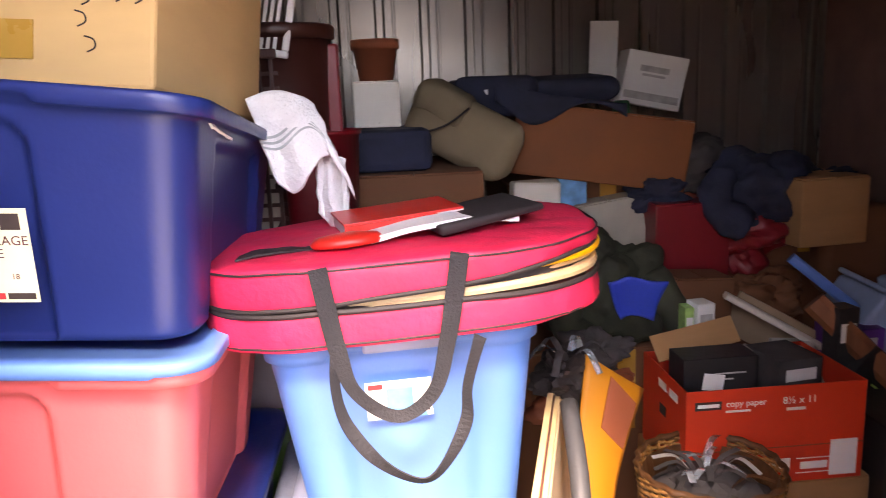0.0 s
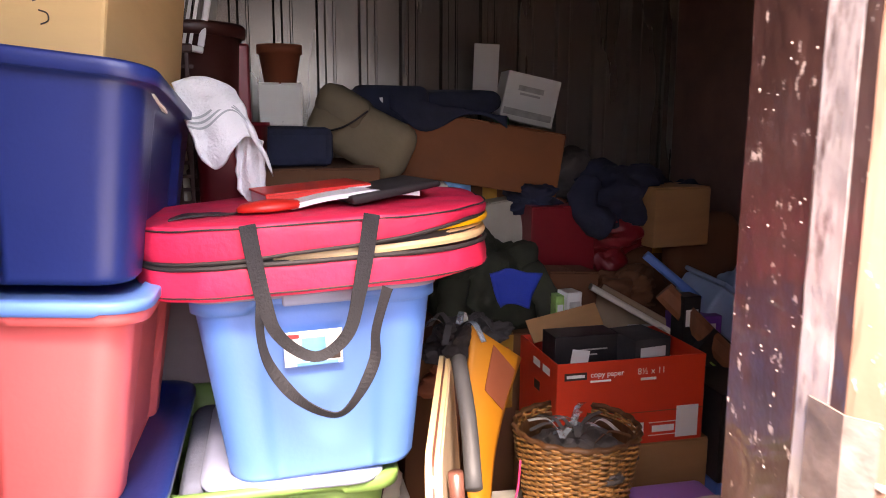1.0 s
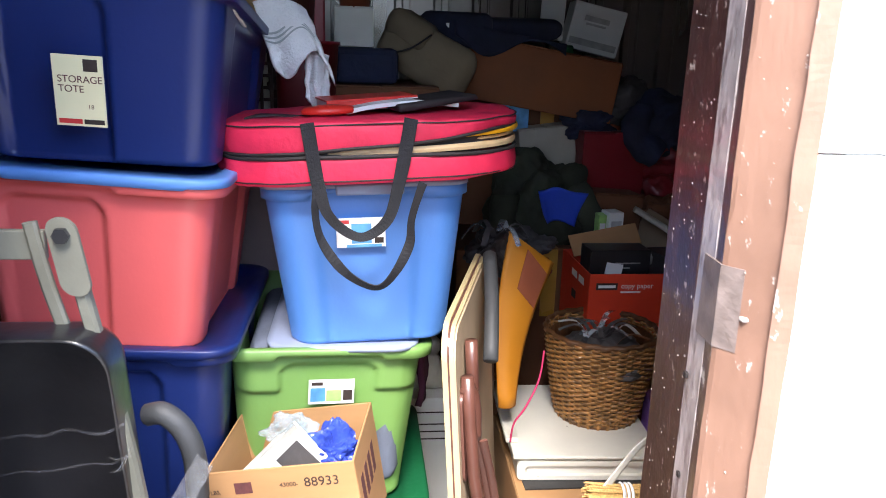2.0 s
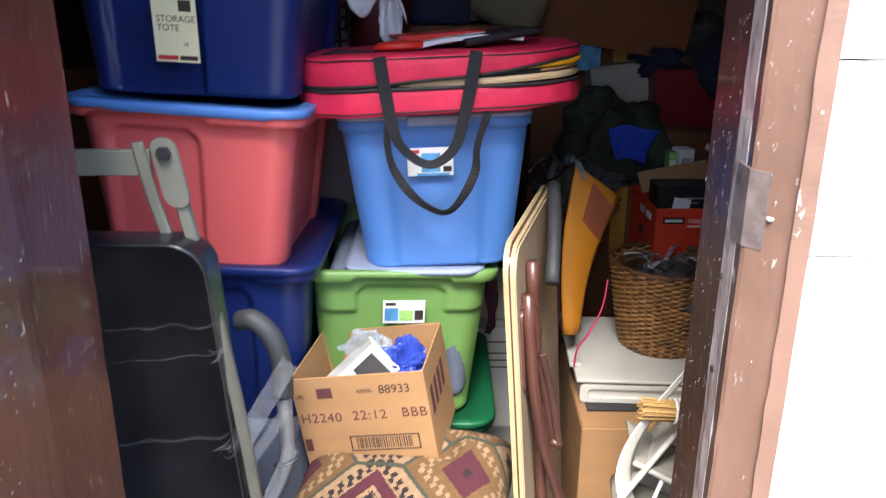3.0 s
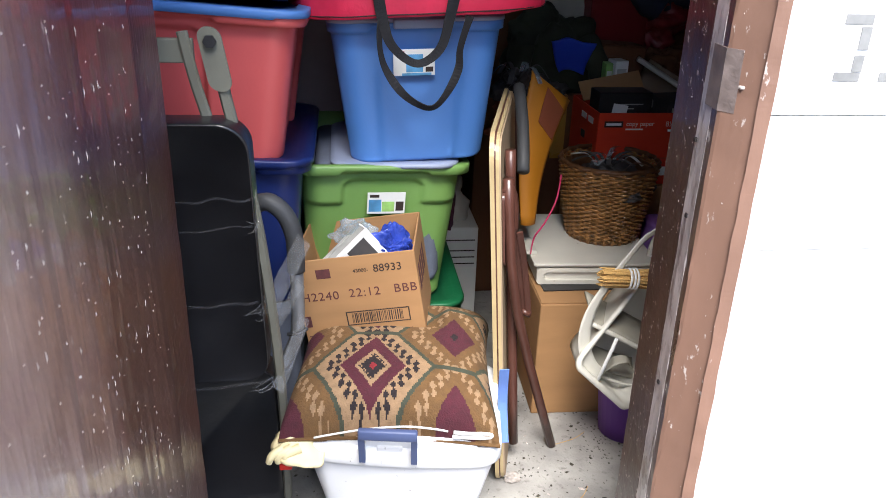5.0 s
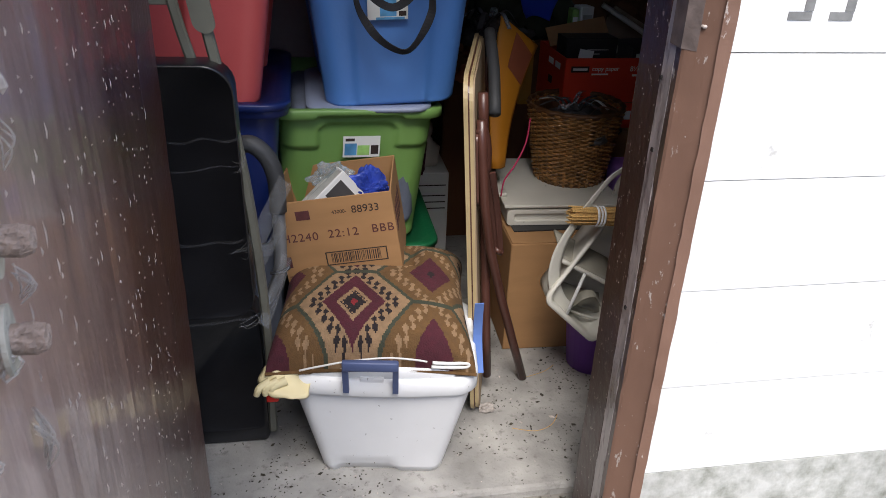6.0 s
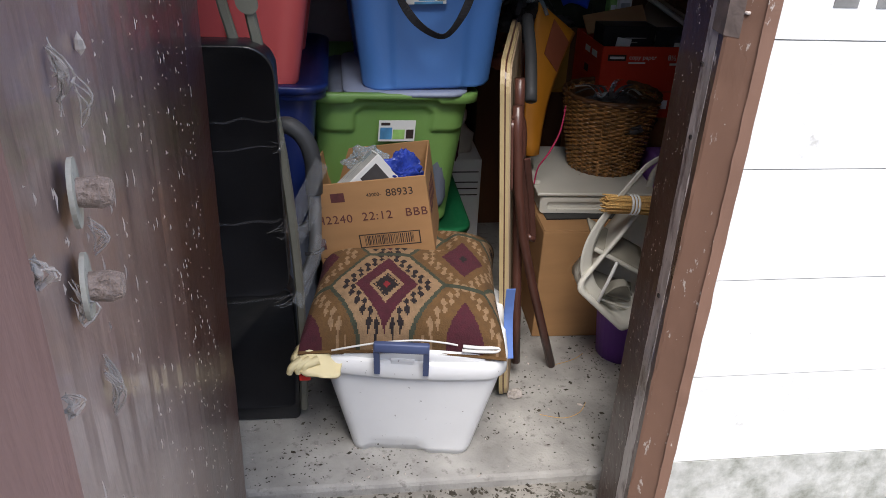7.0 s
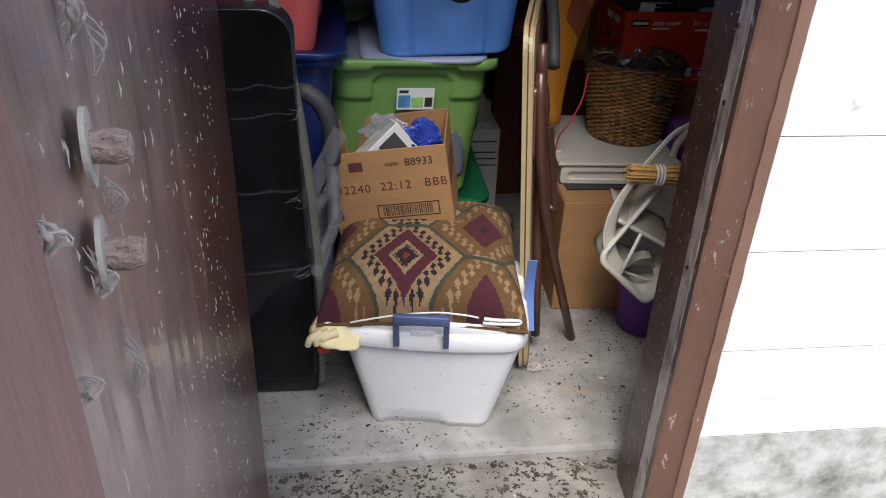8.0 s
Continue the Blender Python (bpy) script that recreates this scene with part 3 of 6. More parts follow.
# ---- totes ----
def tote(label, m, w1, d1, h, w0, d0, body_mat, lid_mat=None, front="arch", category="storage tote", group="plastic totes", lip=0.026, sx=0.0, sy=0.0, cx=0.0):
    """Origin at the middle of the front bottom edge; the front faces -y. front: arch, shoulder or panel, the way its front is moulded."""
    t = thing("storage_tote", label, category, m, group)
    bm = bmesh.new()
    loops = []
    nz = 54

    def inset(x, z):
        f, u = z / h, abs(x - cx)
        foot = 1 - 0.85 * sstep(0.10, 0.0, f)
        if front == "arch":
            # rounded handle arch that runs down the front, and folded corners
            top = 0.875 - 0.09 * max(0.0, (u - 0.062) / 0.03) ** 2
            k = 0.017 * sstep(0.094, 0.084, u) * sstep(top + 0.012, top - 0.020, f)
            return k
        if front == "shoulder":
            k = sstep(0.735, 0.715, f)
            top = 0.895 - 0.05 * max(0.0, (u - 0.075) / 0.03) ** 2
            k = max(k, sstep(0.108, 0.101, u) * sstep(top + 0.008, top - 0.012, f))
            return 0.011 * k * foot
        fold = 0.094 - 0.012 * (1 - f)
        return 0.0065 * sstep(fold - 0.004, fold + 0.022, u) * sstep(0.92, 0.45, f) + 0.003 * sstep(0.935, 0.925, f) - 0.004 * sstep(0.010, 0.0, abs(u - fold)) * sstep(0.13, 0.02, f)

    def ring(z, w, d, r, dent=True):
        pts = []
        for x, y in rrect(w, d, r, 46, 8):
            if dent and y < -d / 2 + r:
                k = inset(x, z) * sstep(-d / 2 + r, -d / 2 + 0.4 * r, y)
                y += k
            elif dent and abs(x) > w / 2 - r and abs(y) < d / 2 - r:
                q = 0.5 * d - 0.10 - 0.05 * z / h
                x -= math.copysign(0.013 * sstep(q + 0.012, q, abs(y)) * sstep(0.88, 0.80, z / h), x)
            yy = y + d1 / 2
            pts.append((x, yy, z - (z / h) * (sx * (x + w1 / 2) + sy * yy)))
        return pts
    loops.append(ring(0.0, w0 - 0.012, d0 - 0.012, 0.048, False))
    hb = h - 0.024
    for k in range(nz + 1):
        f = k / nz
        z = 0.007 + f * (hb - 0.007)
        ff = z / h
        loops.append(ring(z, w0 + (w1 - 2 * lip * 0.8 - w0) * ff, d0 + (d1 - 2 * lip * 0.8 - d0) * ff, 0.052))
    wi, di = w1 - 1.5 * lip, d1 - 1.5 * lip

    def flange(z, w, d, r, step):
        out = []
        for x, y, zz in ring(z, w, d, r, False):
            near = y < 0.03
            out.append((x, y, zz + (step * sstep(0.118, 0.108, abs(x - cx)) if near else 0.0)))
        return out
    loops.append(flange(hb, w1 - 0.006, d1 - 0.006, 0.058, 0.011))
    loops.append(flange(hb + 0.001, w1, d1, 0.06, 0.011))
    loops.append(ring(h - 0.003, w1 + 0.001, d1 + 0.001, 0.06, False))
    loops.append(ring(h + 0.002, w1 - 0.005, d1 - 0.005, 0.058, False))
    loops.append(ring(h + 0.003, w1 - 0.03, d1 - 0.03, 0.052, False))
    loops.append(ring(h - 0.002, wi, di, 0.05, False))
    for f, g in ((0.93, 0.052), (0.5, 0.052), (0.03, 0.052)):
        loops.append(ring(h * f, w0 + (wi - w0) * f - g, d0 + (di - d0) * f - g, 0.04, False))
    part("tub", rings(bm, loops), body_mat, t, smooth=True)
    if lid_mat:
        lb = bmesh.new()
        L = []
        for z, g, r in ((h - 0.002, 0.004, 0.06), (h - 0.005, 0.007, 0.062), (h - 0.005, 0.012, 0.064), (h + 0.007, 0.012, 0.064), (h + 0.010, 0.009, 0.062), (h + 0.011, -0.004, 0.06), (h + 0.011, -0.045, 0.05), (h + 0.005, -0.055, 0.048)):
            loop = []
            for x, y in rrect(w1 + g, d1 + g, r, 46, 6):
                near = y < -d1 / 2 + 0.03 and z < h
                loop.append((x, y + d1 / 2, z - (0.004 * sstep(0.155, 0.148, abs(x - 0.02)) if near else 0.0)))
            L.append(loop)
        part("lid", rings(lb, L), lid_mat, t, "snap-on plastic lid", smooth=True)
    return t


def tilt(x, y, z, roll=0, rz=0, pitch=0):
    return pose(x, y, z, pitch, roll, rz)


# stack beside the door: grey crate, navy, pink, navy, carton
single("storage_crate", block(-0.60, -0.17, 0.78, 1.30, 0.0, 0.44, 0.02), M_GREYBLUE, "dull grey blue crate under a navy tote", "crate")
tote("navy blue plastic tote under a pink tote", tilt(-0.375, 0.74, 0.445, 2), 0.46, 0.60, 0.385, 0.38, 0.48, M_NAVY, M_NAVY)
pink = tote("salmon pink plastic tote with a light blue lid", tilt(-0.385, 0.70, 0.835, 3.5, -1), 0.47, 0.60, 0.335, 0.37, 0.48, M_PINK, M_LID_BLUE, cx=-0.064)
navy = tote("open navy blue plastic tote with a paper label", tilt(-0.355, 0.69, 1.19, 2.5, -2), 0.49, 0.60, 0.35, 0.40, 0.48, M_NAVY, sx=0.07, sy=0.15, cx=-0.062)
FT = math.atan2(0.045, 0.345)


def label_plate(parent, x, z, w, h, out, material, lean=-6.0, name="label", lab=""):
    """A paper label on a slanted front; returns its pose (x along, y up, z out)."""
    mm = Matrix.Translation((x, out, z)) @ Matrix.Rotation(radians(90 + lean), 4, "X")
    bm = block(0, w, 0, h, 0, 0.0012, 0.0)
    bm.transform(mm)
    part(name, bm, material, parent, lab)
    return mm


lp = label_plate(navy, -0.045, 0.068, 0.082, 0.118, 0.012, M_CREAM_LABEL, 7, lab="cream paper label reading storage tote")
words("STORAGE", 0.0165, lp @ Matrix.Translation((0.007, 0.073, 0.0015)), M_INK_BROWN, navy)
words("TOTE", 0.0165, lp @ Matrix.Translation((0.007, 0.057, 0.0015)), M_INK_BROWN, navy)
words("18", 0.010, lp @ Matrix.Translation((0.053, 0.030, 0.0015)), M_INK_BROWN, navy)
for a, b, c, d, mt, nm in ((0.05, 0.073, 0.092, 0.112, M_INK, "printed_mark"), (0.004, 0.042, 0.004, 0.012, M_RED_INK, "printed_band"), (0.045, 0.078, 0.004, 0.012, M_INK, "barcode")):
    bm = block(a, b, c, d, 0.001, 0.0016)
    bm.transform(lp)
    part(nm, bm, mt, navy)

# carton on the navy tote
ct = thing("cardboard_box", "large pale kraft cardboard box with scrawled marks", "cardboard box", pose(-0.178, 0.79, 1.503, -8, 4.0, -8))
part("carton", block(-0.56, 0.0, 0.0, 0.44, 0.0, 0.36, 0.006), M_CARD_LIGHT, ct)
part("tape", block(-0.50, -0.16, -0.002, 0.0, 0.035, 0.085), M_TAPE, ct, "amber packing tape")
for i, (x, z) in enumerate(((-0.105, 0.098), (-0.092, 0.066), (-0.10, 0.125), (-0.055, 0.13), (-0.03, 0.128))):
    part("pen_mark", tube([(x, -0.0012, z), (x + 0.012, -0.0012, z - 0.004), (x + 0.014, -0.0012, z - 0.014), (x + 0.004, -0.0012, z - 0.020)], 0.0011, 5), M_INK, ct)
single("crumpled_paper", rough_bm(sheet(lambda u, v: (-0.46 + 0.27 * u, 0.73 + 0.05 * v, 1.522 + 0.012 * math.sin(u * 7) * v - 0.035 * u), 24, 4, 0.004), 0.008, 18), M_PAPER, "crumpled white paper sticking out of a navy tote", "paper")
single("plastic_bag", rough_bm(sheet(lambda u, v: (-0.165 + 0.055 * u, 0.80 + 0.10 * v, 1.47 + 0.03 * math.sin(3.1 * u) * (1 - v) - 0.02 * u - 0.02 * v), 12, 12, 0.004), 0.008, 25, 2), M_PAPER, "crumpled white plastic bag edge on a navy tote", "bag")

# stack in the middle: dark green, green, blue, bag
tote("dark green plastic tote under a green one", tilt(0.05, 0.90, 0.0), 0.44, 0.55, 0.365, 0.36, 0.46, M_DKGREEN, M_DKGREEN)
green = tote("open grass green plastic tote with a paper label", tilt(0.035, 0.865, 0.385, 2, 6), 0.46, 0.60, 0.395, 0.36, 0.48, M_GREEN, front="shoulder")
lp = label_plate(green, -0.043, 0.265, 0.098, 0.06, 0.018, M_LABEL, 7, lab="printed paper label")
for a, b, c, d, mt, nm in ((0.004, 0.036, 0.006, 0.04, M_SKY_INK, "printed_picture"), (0.038, 0.07, 0.006, 0.034, M_LIME_INK, "printed_picture"), (0.074, 0.094, 0.008, 0.034, M_INK, "barcode"), (0.006, 0.03, 0.046, 0.054, M_INK, "printed_band")):
    bm = block(a, b, c, d, 0.001, 0.0016)
    bm.transform(lp)
    part(nm, bm, mt, green)
single("folded_blanket", rough_bm(block(-0.14, 0.20, 0.93, 1.36, 0.42, 0.772, 0.03, 3), 0.012, 12), M_GREYBLUE, "dull grey blue folded cloth filling a green tote", "blanket", smooth=True)
single("loose_lid", rings(bmesh.new(), [[(0.075 + x, 1.10 + y, z) for x, y in rrect(w, d, 0.06, 10, 5)] for z, w, d in ((0.773, 0.30, 0.44), (0.773, 0.33, 0.46), (0.783, 0.33, 0.46), (0.785, 0.30, 0.44))]), M_GREY_LID, "pale blue grey lid lying on a green tote", "lid", smooth=True)
blue = tote("sky blue plastic tote with a paper label", tilt(0.134, 0.838, 0.79, -2.0, 2), 0.42, 0.55, 0.345, 0.335, 0.45, M_BLUE, None, front="panel", lip=0.007)
part("lid", rings(bmesh.new(), [[(x, 0.275 + y, z) for x, y in rrect(w, d, 0.05, 10, 5)] for z, w, d in ((0.344, 0.415, 0.545), (0.344, 0.423, 0.553), (0.353, 0.421, 0.551), (0.358, 0.40, 0.53))]), M_GREY_LID, blue, "pale grey blue lid", smooth=True)
part("latch", block(-0.06, 0.075, -0.006, 0.004, 0.330, 0.352, 0.004), M_GREY_LID, blue, "pale latch")
lp = label_plate(blue, -0.062, 0.222, 0.098, 0.062, 0.0085, M_LABEL, 6, lab="printed paper label")
for a, b, c, d, mt, nm in ((0.03, 0.07, 0.008, 0.05, M_SKY_INK, "printed_picture"), (0.004, 0.026, 0.05, 0.058, M_RED_INK, "printed_band"), (0.076, 0.094, 0.008, 0.02, M_INK, "barcode"), (0.02, 0.09, 0.0, 0.006, M_SKY_INK, "printed_band")):
    bm = block(a, b, c, d, 0.001, 0.0016)
    bm.transform(lp)
    part(nm, bm, mt, blue)

# ---- red bag ----
bag = thing("carry_bag", "round crimson nylon bag, half unzipped, with charcoal webbing handles", "bag", pose(0.130, 0.985, 1.152, 0, -3.2, 0))
BR, BY, BE = 0.305, 0.70, 2.0 / 3.0


def se(a):
    """A point of the bag's rounded outline."""
    c, q = math.cos(a), math.sin(a)
    return math.copysign(abs(c) ** BE, c), BY * math.copysign(abs(q) ** BE, q)


def gap(a):
    """How far the zip gapes, along the outline (0 to 1): shut at the back and left, widest at the right front."""
    d = math.degrees(a) % 360
    return sstep(243, 318, d) * sstep(372, 356, d if d > 100 else d + 360)


def bag_shell(profile, lift, seed):
    """profile: height and share of the outline; lift(z): how far that height follows the gaping zip."""
    L = []
    n = 144
    for z, k in profile:
        loop = []
        for i in range(n):
            a = 2 * math.pi * i / n
            c, q = math.cos(a), math.sin(a)
            g = gap(a)
            w = 0.0035 * noise.noise(Vector((c * 5 + seed, q * 5, z * 14))) + 0.0022 * noise.noise(Vector((c * 15, q * 15 + seed, z * 24)))
            fold = 0.006 * g * noise.noise(Vector((c * 9 - q * 7, seed, z * 30)))
            sag = 0.0035 * noise.noise(Vector((c * 3.2, q * 3.2, seed * 5))) * (1 if k > 0.6 else 0)
            loop.append(((BR * k + w + fold) * se(a)[0], (BR * k + w + fold) * se(a)[1], z + sag + fold + lift(z) * g))
        L.append(loop)
    return rings(bmesh.new(), L)


part("lower_half", bag_shell(((0.0, 0.5), (0.0, 0.985), (0.0015, 0.998), (0.006, 1.004), (0.022, 1.010), (0.040, 1.008), (0.049, 1.002), (0.052, 0.996), (0.0525, 0.985), (0.044, 0.93), (0.040, 0.5)), lambda z: -0.006 * sstep(0.02, 0.05, z), 0.3), M_REDBAG, bag, smooth=True)
part("upper_half", bag_shell(((0.066, 0.6), (0.064, 0.93), (0.0595, 0.985), (0.060, 0.996), (0.064, 1.002), (0.080, 1.009), (0.100, 1.008), (0.1135, 1.002), (0.117, 0.994), (0.1185, 0.97), (0.1215, 0.85), (0.120, 0.5)), lambda z: 0.034 * sstep(0.125, 0.062, z) - 0.002, 4.1), M_REDBAG, bag, smooth=True)
part("lining", bag_shell(((0.046, 0.4), (0.046, 0.955), (0.064, 0.955), (0.064, 0.4)), lambda z: 0.026 * sstep(0.05, 0.06, z), 9.0), M_ZIP, bag, "black lining", smooth=True)


def hoop(r0, r1, z0, z1, cx=0.0, cy=0.0):
    n = 64
    return rings(bmesh.new(), [[(cx + r * se(2 * math.pi * i / n)[0], cy + r * se(2 * math.pi * i / n)[1], z) for i in range(n)] for r, z in ((0.01, z0), (r1, z0), (r1 + 0.002, (z0 + z1) / 2), (r1, z1), (0.01, z1))])


def seam(z, lift, k=1.010, r=0.0016, seed=4.1):
    """A corded seam round the bag at the height z."""
    pts = []
    for i in range(97):
        a = 2 * math.pi * i / 96
        c, q = math.cos(a), math.sin(a)
        pts.append((BR * k * se(a)[0], BR * k * se(a)[1], z + lift * gap(a) + 0.0035 * noise.noise(Vector((c * 3.2, q * 3.2, seed * 5)))))
    return tube(pts, r, 6, n=1)


part("zip_tape", seam(0.0535, -0.006, 1.001, 0.0042, 0.3), M_ZIP, bag, "black zip tape")
part("zip_tape", seam(0.0595, 0.032, 1.001, 0.0034), M_ZIP, bag, "black zip tape")
part("piping", seam(0.112, 0.0), M_ZIP, bag, "dark corded seam")
part("piping", seam(0.007, 0.0, 1.008, 0.0016, 0.3), M_ZIP, bag, "dark corded seam")
for cx, cy, r, za, zb, mt, lb, tip in ((0.022, -0.006, 0.283, 0.0535, 0.066, M_BIRCH, "pale birch hoop", 0.6), (0.030, -0.004, 0.272, 0.0685, 0.0735, M_BIRCH, "thin pale birch hoop", 0.9), (0.032, -0.006, 0.280, 0.0755, 0.086, M_YELLOW, "yellow hoop", 1.3)):
    single("wooden_disc", hoop(0, r, za, zb, cx, cy), mt, lb + " peeping out of the red bag", "disc", pose(0.130, 0.985, 1.152, 0, -3.2 - tip, 0))
part("patch", rough_bm(sheet(lambda u, v: (-0.235 + 0.13 * u, -0.135 + 0.05 * u + 0.035 * v, 0.1235 + 0.003 * math.sin(u * 6)), 14, 6, 0.003), 0.003, 30), M_ZIP, bag, "black mesh patch")


def bag_y(x, k=1.0):
    return -BY * BR * k * max(0.0, 1 - (abs(x) / (BR * k)) ** 3.0) ** (1 / 3)


for nm, pts in (("handle", [(-0.110, 0, 0.119), (-0.104, 0, 0.06), (-0.096, 0, 0.0), (-0.082, 0, -0.05), (-0.045, 0, -0.088), (-0.01, 0, -0.094), (0.030, 0, -0.062), (0.052, 0, 0.0), (0.069, 0, 0.07), (0.080, 0, 0.121)]),
                ("handle", [(-0.098, 0, 0.0), (-0.106, 0, -0.045), (-0.098, 0, -0.10), (-0.066, 0, -0.155), (-0.028, 0, -0.188), (0.008, 0, -0.198), (0.04, 0, -0.168), (0.068, 0, -0.115), (0.074, 0, -0.065), (0.098, 0, 0.0)])):
    P = []
    for i, (x, y, z) in enumerate(pts):
        P.append((x, bag_y(x, 1.012) - (0.004 if z > -0.01 else 0.012) - (0.006 if pts[0][2] > 0.05 else 0.0), z))
    bm = bmesh.new()
    path = smooth_path(P, 7)
    L = []
    for i, p in enumerate(path):
        d = (path[min(i + 1, len(path) - 1)] - path[max(i - 1, 0)]).normalized()
        f = i / (len(path) - 1)
        wide = 0.0128 - 0.004 * math.sin(math.pi * f) ** 4 if pts[0][2] > 0.05 else 0.0095
        side = Vector((-d.z, 0.35 * math.sin(f * 15), d.x)).normalized()
        if pts[0][2] < 0.05:
            side = (side + Vector((0, 1.2 * math.sin(f * 9), 0))).normalized()
        o = d.cross(side).normalized() * 0.0011
        L.append([p + side * wide + o, p - side * wide + o, p - side * wide - o, p + side * wide - o])
    part(nm, rings(bm, L), M_STRAP, bag, "charcoal webbing handle")
# things on the bag
TOP = Matrix(pose(0.130, 0.985, 1.152, 0, -3.2, 0))
single("red_pouch", rings(bmesh.new(), [[(0.055 * k * math.cos(a) * 1.0, 0.03 * k * math.sin(a), z) for a in [2 * math.pi * i / 24 for i in range(24)]] for k, z in ((0.3, 0), (0.95, 0.003), (1.0, 0.009), (0.85, 0.016), (0.3, 0.02))]), M_RED, "bright red oval pouch lying on the bag", "pouch", TOP @ pose(-0.075, -0.105, 0.1225, 0, 0, 8), smooth=True)
bk = thing("book", "red and white boxed book lying on the bag", "book", TOP @ pose(-0.01, 0.035, 0.1225, 0, -1, 12))
part("pages", block(-0.085, 0.105, -0.075, 0.07, 0.002, 0.022, 0.001), M_PAPER, bk)
part("cover", block(-0.088, 0.104, -0.077, 0.072, 0.022, 0.026, 0.001), M_RED, bk)
part("spine", block(-0.088, 0.06, -0.079, -0.0755, 0.003, 0.022, 0.0005), M_RED, bk, "red spine with white lettering bars")
single("magazine", rough_bm(sheet(lambda u, v: (-0.07 + 0.23 * u, -0.17 + 0.12 * v, 0.0 + 0.012 * math.sin(u * 3)), 12, 6, 0.008), 0.002, 20), M_PAPER, "white magazine lying on the bag", "magazine", TOP @ pose(0.0, 0.065, 0.128, 0, 0, 10))
single("black_bag", rough_bm(block(-0.02, 0.15, -0.11, 0.05, 0.0, 0.016, 0.006, 2), 0.008, 30), M_ZIP, "flat black folded pouch lying on the bag", "pouch", TOP @ pose(0.055, -0.005, 0.125, 0, -5, 14), smooth=True)


# ---- white bin and what lies on it ----
bin_ = thing("storage_bin", "dusty white plastic bin with slate blue handle", "storage bin", pose(0.054, 0.378, 0.0, 0, 0, -8.5))


def bin_tub():
    L = []
    h, w0, w1, d0, d1 = 0.275, 0.292, 0.412, 0.25, 0.33
    for k in range(15):
        f = k / 14
        z = f * h
        w, d = w0 + (w1 - w0) * f, d0 + (d1 - d0) * f
        loop = []
        for x, y in rrect(w, d, 0.03, 16, 4):
            if y < -d / 2 + 0.02 and -0.115 < x < 0.03 and z < 0.034:
                y += 0.010
            loop.append((x, y + d1 / 2 - 0.012, z))
        L.append(loop)
    for z, gx in ((h, 0.022), (h + 0.004, 0.028), (h + 0.040, 0.026), (h + 0.046, 0.016), (h + 0.046, -0.01), (h - 0.02, -0.02)):
        loop = []
        for x, y in rrect(w1 + gx, d1 + gx, 0.05, 16, 4):
            dip = 0.012 * math.cos(x / 0.2 * 1.5) if y < 0 else 0
            loop.append((x, y + d1 / 2 - 0.012, z - dip))
        L.append(loop)
    return rings(bmesh.new(), L)


def leaned_arm(x0, x1):
    """A flat arm of the bail, from its pivot on the rim up to the grip."""
    return rings(bmesh.new(), [[(x, y, z) for x, y in ((x0, yy - 0.006), (x1, yy - 0.006), (x1, yy + 0.006), (x0, yy + 0.006))] for yy, z in ((-0.036, 0.288), (-0.046, 0.330), (-0.057, 0.364))])


part("tub", bin_tub(), M_WHITE_PLASTIC, bin_, smooth=True)
part("lid", rough_bm(block(-0.172, 0.168, -0.016, 0.060, 0.300, 0.342, 0.016, 4), 0.004, 14), M_WHITE_PLASTIC, bin_, "raised white lid edge", smooth=True)
part("lid_panel", block(-0.17, 0.17, 0.07, 0.31, 0.298, 0.310, 0.004), M_WHITE_PLASTIC, bin_)
handle = part("handle", block(-0.085, 0.038, -0.066, -0.050, 0.362, 0.386, 0.004, 2), M_SLATE, bin_, "slate blue bail handle", smooth=True)
for xa in (-0.085, 0.025):
    part("handle_arm", leaned_arm(xa, xa + 0.013), M_SLATE, handle, smooth=False)
part("handle_lug", block(-0.05, 0.005, -0.024, -0.008, 0.296, 0.316, 0.003), M_WHITE_PLASTIC, bin_)
tagged(part("speck", chips(46, 12, lambda r: (Vector((r.uniform(-0.15, 0.15), 0.028 - (f := r.random()) * 0.038, 0.02 + f * 0.25)), X_ * 1.2, Z_ * 0.8)), M_DEBRIS, bin_, "dark specks of dirt"), kind="stuff")
glove = thing("rubber_glove", "crumpled cream rubber glove hanging over the bin rim", "glove", pose(-0.155, 0.395, 0.303))
part("glove_palm", rough_bm(sheet(lambda u, v: (-0.055 + 0.10 * u, -0.03 + 0.05 * v - 0.02 * math.sin(u * 3), 0.02 + 0.02 * math.sin(u * 5) * v - 0.035 * (1 - v)), 14, 10, 0.014), 0.012, 30), M_GLOVE, glove, smooth=True)
for k in range(3):
    part("glove_finger", tube([(-0.04 + 0.018 * k, -0.025, 0.015), (-0.062 + 0.014 * k, -0.035, 0.006), (-0.07 + 0.02 * k, -0.035, -0.012)], lambda f: 0.011 - 0.004 * f, 8), M_GLOVE, glove, smooth=True)
single("red_tag", block(-0.205, -0.178, 0.368, 0.376, 0.262, 0.279, 0.003), M_RED, "small red tag below the glove", "tag")


